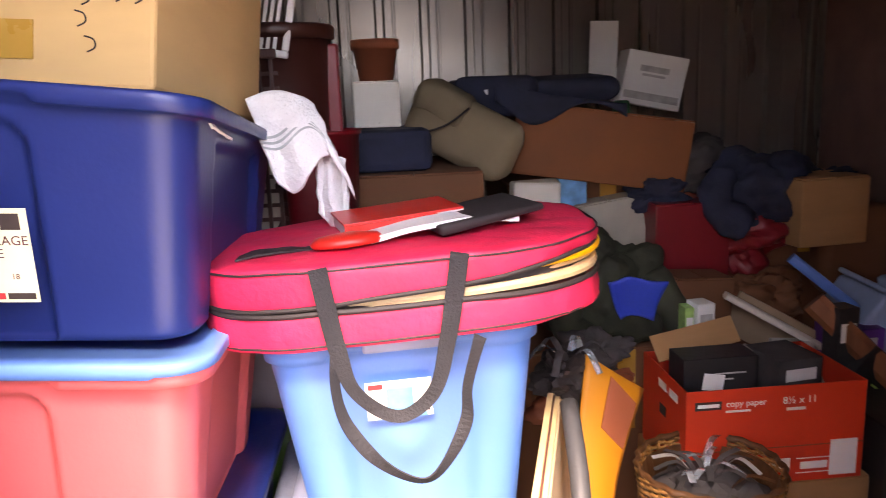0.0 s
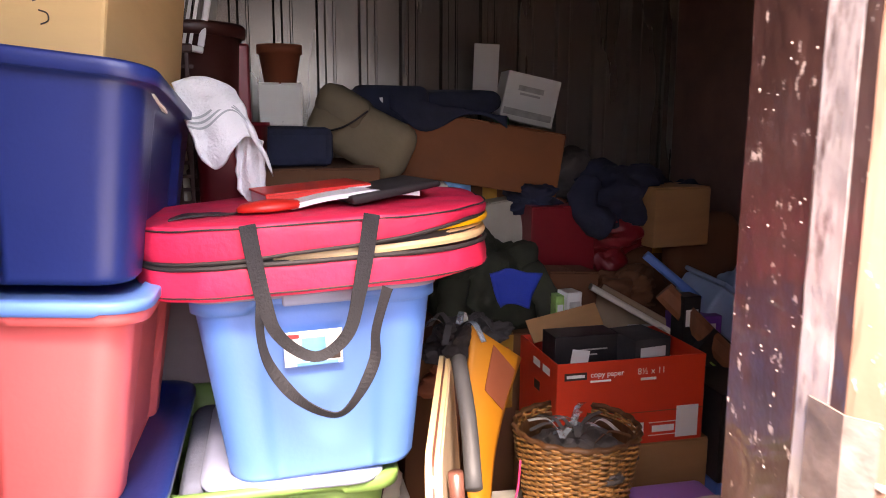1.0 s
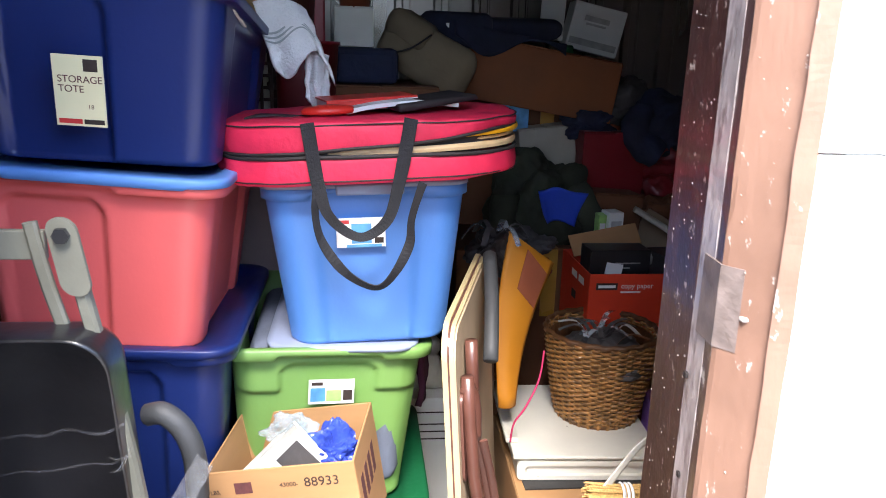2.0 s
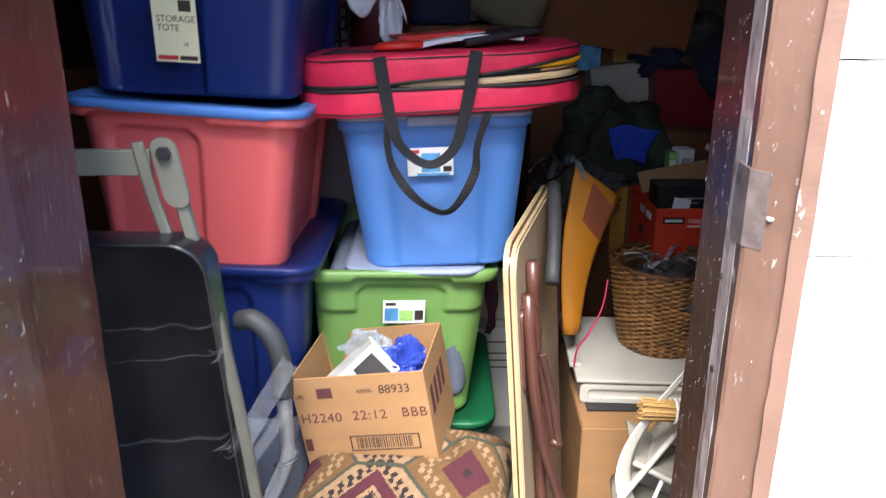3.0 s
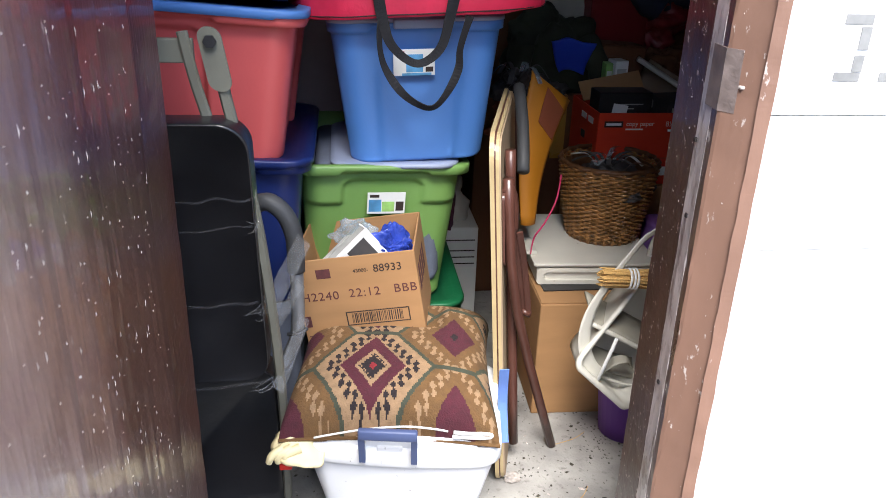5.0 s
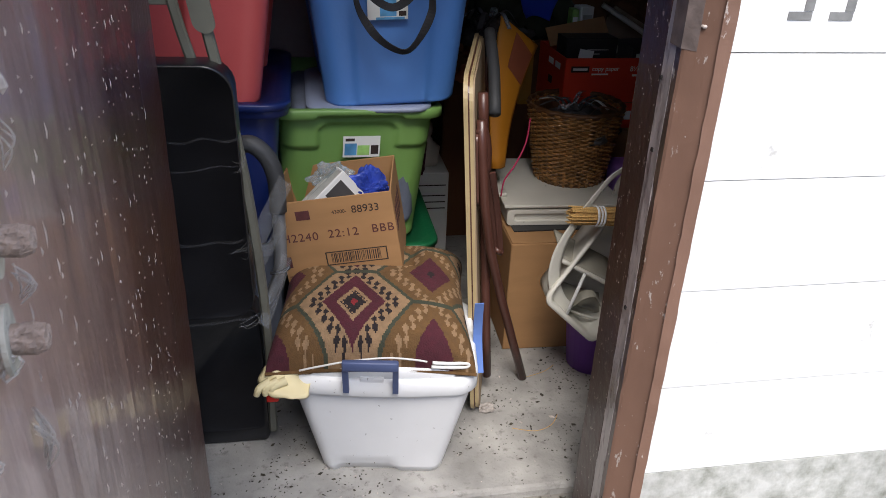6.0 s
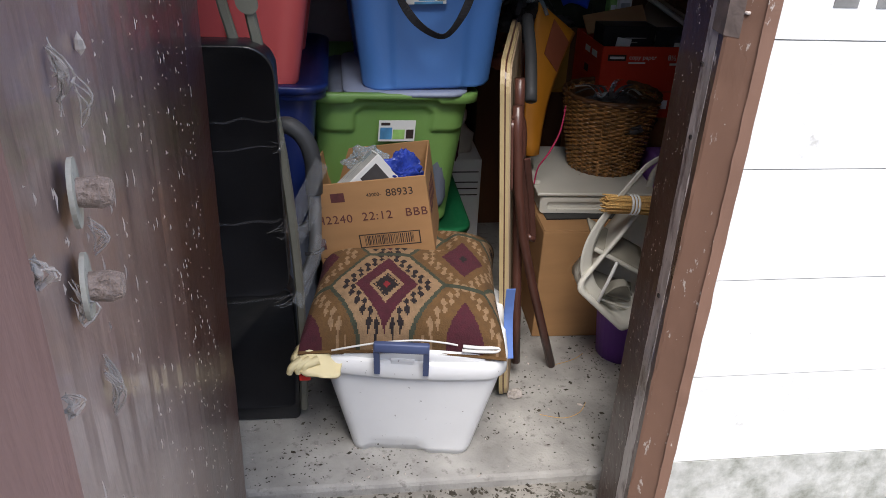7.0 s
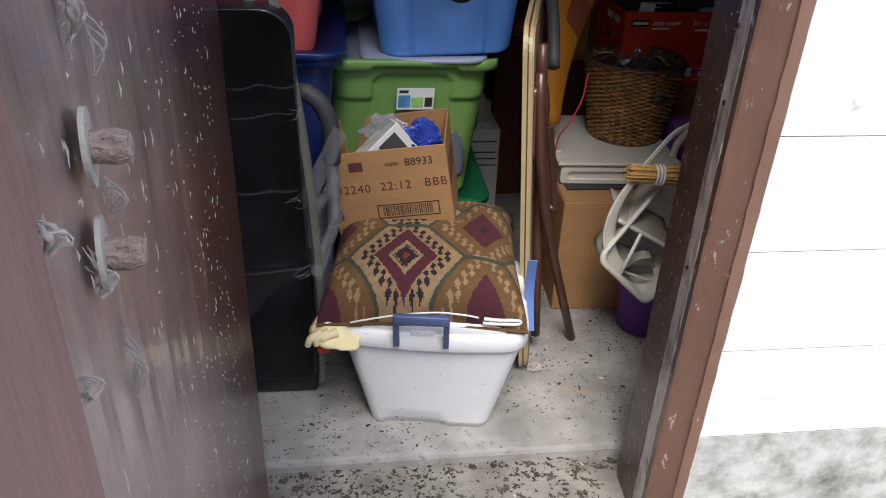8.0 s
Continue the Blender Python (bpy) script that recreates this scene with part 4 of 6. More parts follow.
def kilim(u, v):
    """Index of the yarn colour at a place on the woven cloth (metres from its middle)."""
    ox, oy = u / 0.19, v / 0.30
    best = []
    for gi in range(-3, 4):
        for gj in range(-3, 4):
            dx, dy = ox - gi, oy - gj - (0.5 if gi % 2 else 0.0)
            best.append((abs(dx) + 0.95 * abs(dy), dx, dy, gi))
    best.sort()
    q, dx, dy, gi = best[0]
    main = gi % 2 == 0
    if best[1][0] - q < 0.06:
        return 2
    if q > 0.40:
        tooth = ((abs(dx) - abs(dy) + 5) * 6.0 + (0.35 if q > 0.50 else 0.0)) % 1.0
        if 0.43 < q < 0.60 and tooth < 0.5:
            return 4 if main else 0
        return 0 if main else 3
    if q > 0.225:
        return 1 if main else 3 if q > 0.3 else 1
    if not main:
        return 1 if q > 0.06 else 4
    if q > 0.175:
        return 0
    if q > 0.14:
        return 4 if (math.floor(dx * 34) + math.floor(dy * 34)) % 2 else 0
    if q > 0.05:
        return 4
    return 5


def cushion(label, m, w, d, h, ou, ov, nu=150, nv=130):
    t = thing("cushion", label, "cushion", m, "kilim cushions")
    bm = bmesh.new()
    grid = {}

    def put(i, j, side):
        u, v = i / nu * 2 - 1, j / nv * 2 - 1
        edge = max(abs(u), abs(v))
        pin = 1 - 0.07 * (1 - v * v) * abs(u) ** 3 
        pin2 = 1 - 0.07 * (1 - u * u) * abs(v) ** 3
        th = h / 2 * ((1 - u ** 4) * (1 - v ** 4)) ** 0.36 * (1.45 if side > 0 else 0.36)
        wob = 0.006 * noise.noise(Vector((u * 3, v * 3, side)))
        x, y, z = u * w / 2 * pin, v * d / 2 * pin2, side * (th + 0.001) + wob * (1 - edge ** 4)
        press = sstep(0.035, 0.075, y) * sstep(0.13, 0.09, x) * sstep(-0.26, -0.22, x)
        return (x, y, z if side < 0 else z + (min(z, 0.072 + 0.165 * (x + 0.055)) - z) * press)
    tops = [[bm.verts.new(put(i, j, 1)) for j in range(nv + 1)] for i in range(nu + 1)]
    for i in range(nu):
        for j in range(nv):
            f = bm.faces.new((tops[i][j], tops[i + 1][j], tops[i + 1][j + 1], tops[i][j + 1]))
            f.material_index = kilim(((i + 0.5) / nu - 0.5) * w * 1.05 + ou, ((j + 0.5) / nv - 0.5) * d * 1.2 + ov)
    part("cover", bm, KILIM, t, "woven kilim cover", smooth=True)
    lo = bmesh.new()
    a, b = 110, 96
    low = [[None] * (b + 1) for _ in range(a + 1)]
    for i in range(a + 1):
        for j in range(b + 1):
            u, v = i / a * 2 - 1, j / b * 2 - 1
            p = put(i * nu / a, j * nv / b, -1)
            low[i][j] = lo.verts.new((p[0], p[1], p[2] + 0.0))
    for i in range(a):
        for j in range(b):
            f = lo.faces.new((low[i][j], low[i][j + 1], low[i + 1][j + 1], low[i + 1][j]))
            f.material_index = kilim(((i + 0.5) / a - 0.5) * w * 1.05 + ou, -((j + 0.5) / b) * d * 1.2 + ov - 0.5 * d * 1.2)
    part("underside", lo, KILIM, t, smooth=True)
    edge = [put(i, 0, 0) for i in range(0, nu + 1, 10)]
    part("piping", tube([(x, y - 0.002, z) for x, y, z in edge], 0.004, 6, n=2), KILIM[3], t)
    return t


cushion("kilim patterned cushion in tan, wine and olive lying on the bin", pose(0.056, 0.583, 0.342, 3.0, 0, -7), 0.47, 0.46, 0.17, 0.045, 0.145)
single("cord", tube([(-0.13, 0.370, 0.342), (-0.09, 0.360, 0.356), (-0.02, 0.350, 0.372), (0.06, 0.344, 0.378), (0.12, 0.342, 0.370), (0.15, 0.342, 0.362)], 0.0022, 6), M_PAPER, "thin white cord lying along the cushion edge", "cord", smooth=True)
single("cord", tube([(0.16, 0.340, 0.349), (0.20, 0.336, 0.347), (0.238, 0.335, 0.346), (0.242, 0.335, 0.355), (0.20, 0.336, 0.357), (0.162, 0.340, 0.360)], 0.0042, 6), M_PAPER, "looped white cord lying against the cushion", "cord", smooth=True)
single("ribbon", sheet(lambda u, v: (0.288 + 0.022 * (u - 0.5) + 0.012 * v, 0.45 + 0.02 * math.sin(3 * v), 0.44 - 0.20 * v), 3, 10, 0.002), M_RIBBON, "blue ribbon hanging beside the cushion", "ribbon")

# opened carton on the cushion
box = thing("cardboard_box", "opened kraft cardboard carton with printed side, full of papers", "cardboard box", pose(-0.006, 0.663, 0.399, 1.7, -9.0, -9))
BW, BD, BH, TK = 0.292, 0.235, 0.232, 0.004
for nm, a in (("front_panel", (-BW / 2, BW / 2, 0, TK, 0, BH)), ("back_panel", (-BW / 2, BW / 2, BD - TK, BD, 0, BH)), ("side_panel", (-BW / 2, -BW / 2 + TK, TK, BD - TK, 0, BH)), ("side_panel", (BW / 2 - TK, BW / 2, TK, BD - TK, 0, BH)), ("bottom_panel", (-BW / 2 + TK, BW / 2 - TK, TK, BD - TK, 0, TK))):
    part(nm, block(*a, 0.001, 1), M_CARD, box)
words("43000-", 0.013, on_front(0.0, -0.0006, 0.18), M_INK, box)
words("88933", 0.0275, on_front(0.048, -0.0006, 0.177), M_INK, box)
words("LBS.", 0.012, on_front(-0.137, -0.0006, 0.175), M_INK, box)
for i, (s, x) in enumerate((("H2240", -0.125), ("22:12", -0.018), ("BBB", 0.082))):
    words(s, 0.031, on_front(x * 1.08, -0.0006, 0.115 + 0.002 * i), M_INK_BROWN, box, spacing=1.12)
part("printed_emblem", block(-0.088, -0.054, -0.0006, 0.0004, 0.172, 0.196), M_INK_BROWN, box)
part("printed_emblem", block(-0.138, -0.122, -0.0006, 0.0004, 0.045, 0.075), M_INK_BROWN, box)
bc = part("barcode", block(-0.036, 0.118, -0.0006, 0.0004, 0.040, 0.0425), M_INK, box)
for a in ((-0.036, 0.118, 0.075, 0.0775), (-0.036, -0.033, 0.0425, 0.075), (0.115, 0.118, 0.0425, 0.075)):
    part("barcode_frame", block(a[0], a[1], -0.0006, 0.0004, a[2], a[3]), M_INK, bc)
x, rb = -0.022, random.Random(3)
while x < 0.102:
    wv = rb.choice((0.0012, 0.0012, 0.0026))
    part("barcode_bar", block(x, x + wv, -0.0006, 0.0004, 0.046, 0.0725), M_INK, bc)
    x += wv + rb.choice((0.0014, 0.0028))
part("printed_line", block(-0.135, 0.12, -0.0006, 0.0004, 0.018, 0.0205), M_INK_BROWN, box)
for c in box.children:
    if c.name.startswith(("lettering", "printed", "barcode")):
        c.location = (-0.004, 0, 0.010)
for k in range(4):
    part("printed_block", block(BW / 2, BW / 2 + 0.0006, 0.03 + 0.04 * k, 0.055 + 0.04 * k, 0.11, 0.175), M_INK_BROWN, box)
BM_ = Matrix(pose(-0.006, 0.663, 0.399, 1.7, -9.0, -9))
ring_b = thing("ring_binder", "white and grey ring binder standing in the carton", "binder", BM_ @ pose(-0.005, 0.085, 0.165, 0, -30, 30))
part("pages", block(-0.11, 0.07, -0.015, 0.015, -0.055, 0.07, 0.002), M_GREYPAPER, ring_b)
part("cover", block(-0.112, 0.073, -0.021, -0.0155, -0.058, 0.073, 0.002), M_PAPER, ring_b)
part("cover_photo", block(0.0, 0.055, -0.0222, -0.0209, -0.02, 0.06), M_DARKGREY, ring_b, "printed photo panel")
part("spine", block(0.0705, 0.0755, -0.021, 0.02, -0.058, 0.073, 0.002), M_PAPER, ring_b, "white spine")
single("magazine", block(-0.10, 0.09, -0.006, 0.006, -0.05, 0.06, 0.001), M_GREYPAPER, "grey magazine leaning in the carton", "magazine", BM_ @ pose(-0.045, 0.135, 0.15, 0, -25, 40))
single("plastic_wrapper", rough_bm(sheet(lambda u, v: (-0.05 + 0.11 * u, 0.10 + 0.05 * v, 0.165 + 0.075 * u * v + 0.02 * math.sin(5 * u)), 16, 12, 0.004), 0.016, 32), M_CLEAR_BAG, "crinkled clear and blue plastic wrapper in the carton", "wrapper", BM_)


def crumple(r, seed, sx=1, sy=1, sz=1, amp=0.35, sub=4):
    bm = bmesh.new()
    bmesh.ops.create_icosphere(bm, subdivisions=sub, radius=r)
    for v in bm.verts:
        n_ = noise.noise(v.co * (1.6 / r) + Vector((seed, 0, 0))) + 0.5 * abs(noise.noise(v.co * (4.5 / r) + Vector((0, seed, 0))))
        v.co *= 1 + amp * n_
        v.co.x *= sx
        v.co.y *= sy
        v.co.z *= sz
    return bm


single("plastic_bag", crumple(0.055, 3.1, 1.05, 0.6, 1.0, 0.7, 5), M_PLASTIC_BAG, "crumpled blue plastic bag in the carton", "bag", BM_ @ pose(0.07, 0.13, 0.175))
single("plastic_wrapper", crumple(0.028, 5.0, 1.4, 0.6, 1.0, 0.8, 5), M_CLEAR_BAG, "light blue plastic wrapper in the carton", "wrapper", BM_ @ pose(-0.015, 0.16, 0.225))

M_FILM2 = mat("bunched stretch film", (0.28, 0.285, 0.29), 0.15, vary=0.3, scale=50, bump=1.0, bscale=60, alpha=0.13, stretch=(1, 1, 3), coat=0.6)
# ---- folded padded bench wrapped in film ----
bench = thing("folding_bench", "folded bench with black vinyl pads, beige metal frame, wrapped in film", "bench", Matrix())


def pad(x0, x1, y0, z0, z1, thick, r=0.05):
    w, h = x1 - x0, z1 - z0
    L = []
    for yy, k in ((0.0, 0.90), (-0.004, 0.955), (0.006, 0.99), (0.018, 1.0), (thick - 0.012, 1.0), (thick - 0.003, 0.975), (thick, 0.9)):
        L.append([((x0 + x1) / 2 + x * (1 - (1 - k) * 0.25), y0 + yy + (0.004 * noise.noise(Vector((x * 12, z * 12, 0))) if yy <= 0 else 0), (z0 + z1) / 2 + z * (1 - (1 - k) * 0.18)) for x, z in rrect(w, h, r, 14, 7)])
    return rings(bmesh.new(), [l[::-1] for l in L])


def leaned(bm, z_low, y_shift):
    for v in bm.verts:
        v.co.y += (1.03 - v.co.z) * y_shift
    return bm


LEAN = 0.19
part("pad", leaned(pad(-0.52, -0.215, 0.30, 0.465, 1.03, 0.075), 0, LEAN), M_VINYL, bench, smooth=True)
part("pad", leaned(pad(-0.53, -0.214, 0.352, 0.055, 0.455, 0.075, 0.03), 0, LEAN), M_VINYL, bench, smooth=True)
part("foot_pad", rough_bm(block(-0.45, -0.215, 0.552, 0.69, 0.0, 0.12, 0.014, 3), 0.004, 14), M_BLACK, bench, smooth=True)
part("rail", tube([(-0.262, 0.352, 1.12), (-0.250, 0.355, 1.05), (-0.213, 0.372, 0.80), (-0.196, 0.425, 0.45), (-0.205, 0.53, 0.06)], 0, flat=(0.0095, 0.012), n=4, up=(0, 1, 0)), M_BEIGE, bench, "beige enamelled angle rail")
part("rail", tube([(-0.315, 0.36, 1.17), (-0.300, 0.362, 1.08), (-0.27, 0.365, 0.96)], 0, flat=(0.009, 0.006), n=3, up=(0, 1, 0)), M_BEIGE, bench, "beige enamelled angle rail")
part("cross_bar", block(-0.60, -0.30, 0.362, 0.374, 1.118, 1.158, 0.002), M_BEIGE, bench, "beige flat cross bar")
part("bracket", rings(bmesh.new(), [[(x - 0.268 + (0.03 - z) * 0.16, y, z + 1.128) for x, z in rrect(0.038, 0.105, 0.018, 4, 6)] for y in (0.338, 0.345)]), M_BEIGE, bench, "beige rounded bracket")
bolt = part("bolt", lathe([(0.0, 0.0), (0.011, 0.0), (0.011, 0.008), (0.0, 0.008)], 6), M_BLACK, bench, "black hexagonal bolt")
bolt.matrix_local = Matrix.Translation((-0.268, 0.337, 1.158)) @ Matrix.Rotation(radians(90), 4, "X")


part("handle", tube([(-0.235, 0.535, 0.806), (-0.207, 0.523, 0.813), (-0.177, 0.518, 0.787), (-0.161, 0.518, 0.737), (-0.16, 0.523, 0.659)], 0.019, 12), M_GRIP, bench, "grey rubber grip", smooth=True)
part("leg_tube", tube([(-0.16, 0.523, 0.659), (-0.162, 0.529, 0.536), (-0.179, 0.551, 0.458), (-0.218, 0.562, 0.38)], 0.0145, 10), M_TUBE, bench, "grey painted tube", smooth=True)
part("cable_tie", tube([(-0.185, 0.509, 0.514), (-0.162, 0.505, 0.517), (-0.142, 0.518, 0.522)], 0.004, 6), M_BLACK, bench)


def film(z, h, amp, seed):
    return rough_bm(sheet(lambda u, v: (-0.50 + 0.292 * u, 0.291 + (1.03 - z) * LEAN - 0.004 + (0.02 * sstep(0.9, 1, u)), z + h * (v - 0.5) + 0.02 * (u - 0.5)), 40, 5, 0.0012), amp, 22, seed)


for z, h, sd in ((0.885, 0.004, 1), (0.83, 0.003, 5), (0.66, 0.006, 2), (0.455, 0.006, 3)):
    part("film_wrap", film(z, h, 0.008, sd), M_FILM, bench, "wrinkled clear stretch film")
for a, b, w in (((-0.205, 0.385, 0.645), (-0.14, 0.50, 0.74), 0.05), ((-0.20, 0.39, 0.45), (-0.145, 0.50, 0.56), 0.04), ((-0.195, 0.40, 0.60), (-0.15, 0.50, 0.64), 0.03)):
    part("film_strap", rough_bm(sheet(lambda u, v: tuple(Vector(a).lerp(Vector(b), u) + Vector((0.5, 0, -0.5)) * w * (v - 0.5)), 20, 6, 0.0012), 0.0022, 40, w * 99), M_FILM2, bench, "wrinkled clear stretch film")

# pale strands modelled along the film's creases to draw their bright highlights
rq = random.Random(31)
for z in (0.84, 0.655, 0.635, 0.455, 0.44):
    yy = 0.286 + (1.03 - z) * LEAN
    bm = bmesh.new()
    for k in range(3):
        x0, z0 = -0.214 - 0.03 * rq.random(), z + rq.uniform(-0.012, 0.012)
        tube([(x0 - 0.012, yy + 0.004, z0 + rq.uniform(-0.01, 0.01)), (x0, yy, z0), (-0.206, yy + 0.022, z + rq.uniform(0.0, 0.018))], lambda f: 0.0003 + 0.0006 * math.sin(3.1 * f), 5, bm, n=4)
    part("film_glint", bm, M_FILM2, bench, "glint on a stretch film crease, modelled as pale strands")

# ---- folding table standing on its edge ----
tb = thing("folding_table", "folding card table standing on its edge, tan underside, brown legs", "table")
TA, TB_ = Vector((0.322, 0.578, 0)), Vector((0.47, 1.13, 0))


def slab(off0, off1, z0, z1, a=0.0, b=1.0, lean=-0.075, rad=0.06):
    """A slab along the table's line, leaning; off: from its left face to its right face."""
    d = (TB_ - TA)
    nrm = Vector((d.y, -d.x, 0)).normalized()
    run = d.length * (b - a)
    L = []
    for o in (off0, off1):
        loop = []
        for s, z in rrect(run, z1 - z0, rad, 8, 6):
            p = TA + d * a + d.normalized() * (s + run / 2) + nrm * o
            zz = (z0 + z1) / 2 + z
            loop.append((p.x + lean * zz, p.y, zz))
        L.append(loop)
    bm = rings(bmesh.new(), L)
    bmesh.ops.recalc_face_normals(bm, faces=bm.faces)
    return bm


part("tabletop", slab(-0.004, 0.006, 0.0, 0.935), M_TABLE_EDGE, tb, "cream edged table top")
part("edge_bead", slab(0.006, 0.0095, 0.004, 0.931), M_BROWN_METAL, tb, "dark edge bead")
part("rim", slab(0.0095, 0.017, 0.006, 0.929), M_TABLE_EDGE, tb, "cream rim")
part("underside", slab(0.017, 0.0205, 0.012, 0.923), M_TABLE_FACE, tb, "tan hardboard underside")
D = (TB_ - TA).normalized()
N = Vector((D.y, -D.x, 0))


def tpt(s, o, z):
    p = TA + D * s + N * o
    return (p.x - 0.075 * z, p.y, z)


part("leg", tube([tpt(0.045, 0.034, 0.83), tpt(0.06, 0.05, 0.5), (0.507, 0.735, 0.005)], 0.0125, 10, n=3), M_BROWN_METAL, tb, "brown enamelled steel leg", smooth=True)
part("leg", tube([tpt(0.10, 0.036, 0.88), tpt(0.10, 0.036, 0.60), tpt(0.12, 0.036, 0.06)], 0.0125, 10, n=3), M_BROWN_METAL, tb, "brown enamelled steel leg", smooth=True)
part("leg", tube([tpt(0.42, 0.04, 0.96), tpt(0.30, 0.055, 0.89), tpt(0.20, 0.06, 0.80)], 0.0155, 12, n=3), M_GRIP, tb, "grey tube leg with plastic cap", smooth=True)
part("hinge_plate", slab(0.021, 0.026, 0.62, 0.80, 0.04, 0.11, rad=0.02), M_BROWN_METAL, tb, "brown steel hinge plate")
for o in (0.0, 0.014):
    part("brace", tube([tpt(0.055, 0.044 + o, 0.70), tpt(0.095, 0.055 + o, 0.585), tpt(0.125, 0.062 + o, 0.455)], 0, flat=(0.0025, 0.0075), n=3, up=(1, 0, 0)), M_BROWN_METAL, tb, "brown slotted folding brace")
part("brace_end", tube([tpt(0.122, 0.058, 0.462), tpt(0.126, 0.080, 0.452)], 0.009, 10, n=1), M_BROWN_METAL, tb, smooth=True)
part("hinge_knuckle", rough_bm(tube([tpt(0.05, 0.026, 0.812), tpt(0.058, 0.040, 0.775), tpt(0.062, 0.042, 0.70)], lambda f: 0.019 - 0.006 * f, 12, n=5), 0.0012, 60), M_BROWN_METAL, tb, "worn brown hinge knuckle", smooth=True)
for s, z in ((0.07, 0.79), (0.085, 0.66), (0.07, 0.70)):
    rv = bmesh.new()
    bmesh.ops.create_icosphere(rv, subdivisions=2, radius=0.006, matrix=Matrix.Translation(tpt(s, 0.05 if z < 0.7 else 0.027, z)))
    part("rivet", rv, M_TUBE, tb, "bright rivet", smooth=True)


# ---- beyond the table: carton, tray, basket, paper case ----
def carton(label, m, w, d, h, material=None, name="cardboard_box", flaps=False, category="cardboard box", tape=True):
    """A closed carton with top seam and tape; origin at its front left bottom corner."""
    material = material or M_CARD
    t = thing(name, label, category, m)
    part("body", rough_bm(block(0, w, 0, d, 0, h - 0.004, 0.004, 2), 0.002, 9, w * 7), material, t)
    for a, b in ((0.002, w / 2 - 0.002), (w / 2 + 0.002, w - 0.002)):
        part("flap", block(a, b, 0.002, d - 0.002, h - 0.004, h, 0.001, 1), material, t)
    if tape:
        part("tape", block(w / 2 - 0.025, w / 2 + 0.025, -0.0012, 0.0, h * 0.7, h - 0.003), M_TAPE, t, "strip of packing tape")
        part("tape", block(w / 2 - 0.025, w / 2 + 0.025, 0.003, d - 0.003, h + 0.0, h + 0.0012), M_TAPE, t, "strip of packing tape")
    return t


carton("plain kraft carton under a cream plastic drawer", pose(0.485, 0.89, 0.0, 0, 0, -2), 0.42, 0.48, 0.372, M_CARD, tape=False)
single("black_tray", block(0.51, 0.85, 0.96, 1.36, 0.3725, 0.3765, 0.001), M_BLACK, "flat black tray on a kraft carton", "tray")
drw = thing("drawer_cabinet", "aged cream plastic drawer unit with recessed front", "drawer unit", pose(0.485, 1.0, 0.377, 0, 0, -3))
part("body", block(0.012, 0.36, 0.012, 0.40, 0.0, 0.058, 0.006), M_CREAM, drw)
part("front_frame", rings(bmesh.new(), [[(0.186 + x, y, 0.026 + z) for x, z in rrect(w, h, 0.012, 6, 4)][::-1] for y, w, h in ((0.012, 0.35, 0.05), (0.0, 0.35, 0.05), (0.0, 0.31, 0.026), (0.008, 0.30, 0.022))]), M_CREAM, drw, "moulded front frame")
part("top_ledge", block(0.0, 0.372, -0.004, 0.41, 0.0585, 0.068, 0.003), M_CREAM, drw, "moulded top ledge")
part("side_rail", block(-0.012, 0.02, 0.06, 0.41, 0.068, 0.082, 0.004), M_CREAM, drw)

bk_ = thing("wicker_basket", "golden brown woven wicker wastepaper basket", "basket", pose(0.757, 1.225, 0.4455))


def basket_row(z, r, phase, thick, wave, n=40):
    L = []
    for i in range(n * 4):
        a = 2 * math.pi * i / (n * 4)
        rr = r + wave * math.sin(n / 2 * a + phase)
        c, s_ = math.cos(a), math.sin(a)
        L.append([((rr + o) * c, (rr + o) * s_, z + h) for o, h in ((thick * 0.7, 0), (0, thick), (-thick * 0.7, 0), (0, -thick))])
    bm = bmesh.new()
    vs = [[bm.verts.new(p) for p in l] for l in L]
    for i in range(len(vs)):
        a_, b_ = vs[i], vs[(i + 1) % len(vs)]
        for k in range(4):
            bm.faces.new((a_[k], b_[k], b_[(k + 1) % 4], a_[(k + 1) % 4]))
    return bm


ROWS_N, BH_ = 34, 0.228
for k in range(ROWS_N):
    f = k / (ROWS_N - 1)
    part("weaver", basket_row(0.008 + f * BH_, 0.110 + 0.040 * f ** 0.8, math.pi * (k % 2), 0.0042, 0.0042), M_WICKER, bk_, smooth=True)
for i in range(28):
    a = 2 * math.pi * i / 28
    c, s_ = math.cos(a), math.sin(a)
    part("stake", tube([(0.112 * c, 0.112 * s_, 0.0), (0.133 * c, 0.133 * s_, 0.13), (0.149 * c, 0.149 * s_, 0.242)], 0, n=3, flat=(0.004, 0.002), up=(c, s_, 0)), M_WICKER, bk_)
part("rim", basket_row(0.243, 0.150, 0, 0.009, 0.003), M_WICKER_DK, bk_, "thick braided rim", smooth=True)
part("liner", lathe([(0.0, 0.004), (0.105, 0.004), (0.139, 0.225)], 28), M_WICKER_DK, bk_)
part("bottom", lathe([(0.0, 0.0), (0.112, 0.0), (0.112, 0.006), (0.0, 0.006)], 28), M_WICKER_DK, bk_)
fill = thing("plastic_scraps", "crumpled dark and clear plastic strips filling the basket", "scraps", pose(0.757, 1.225, 0.612))
part("crumple", crumple(0.11, 7.7, 1.0, 1.0, 0.5, 0.5), M_DARKGREY, fill)
rq = random.Random(8)
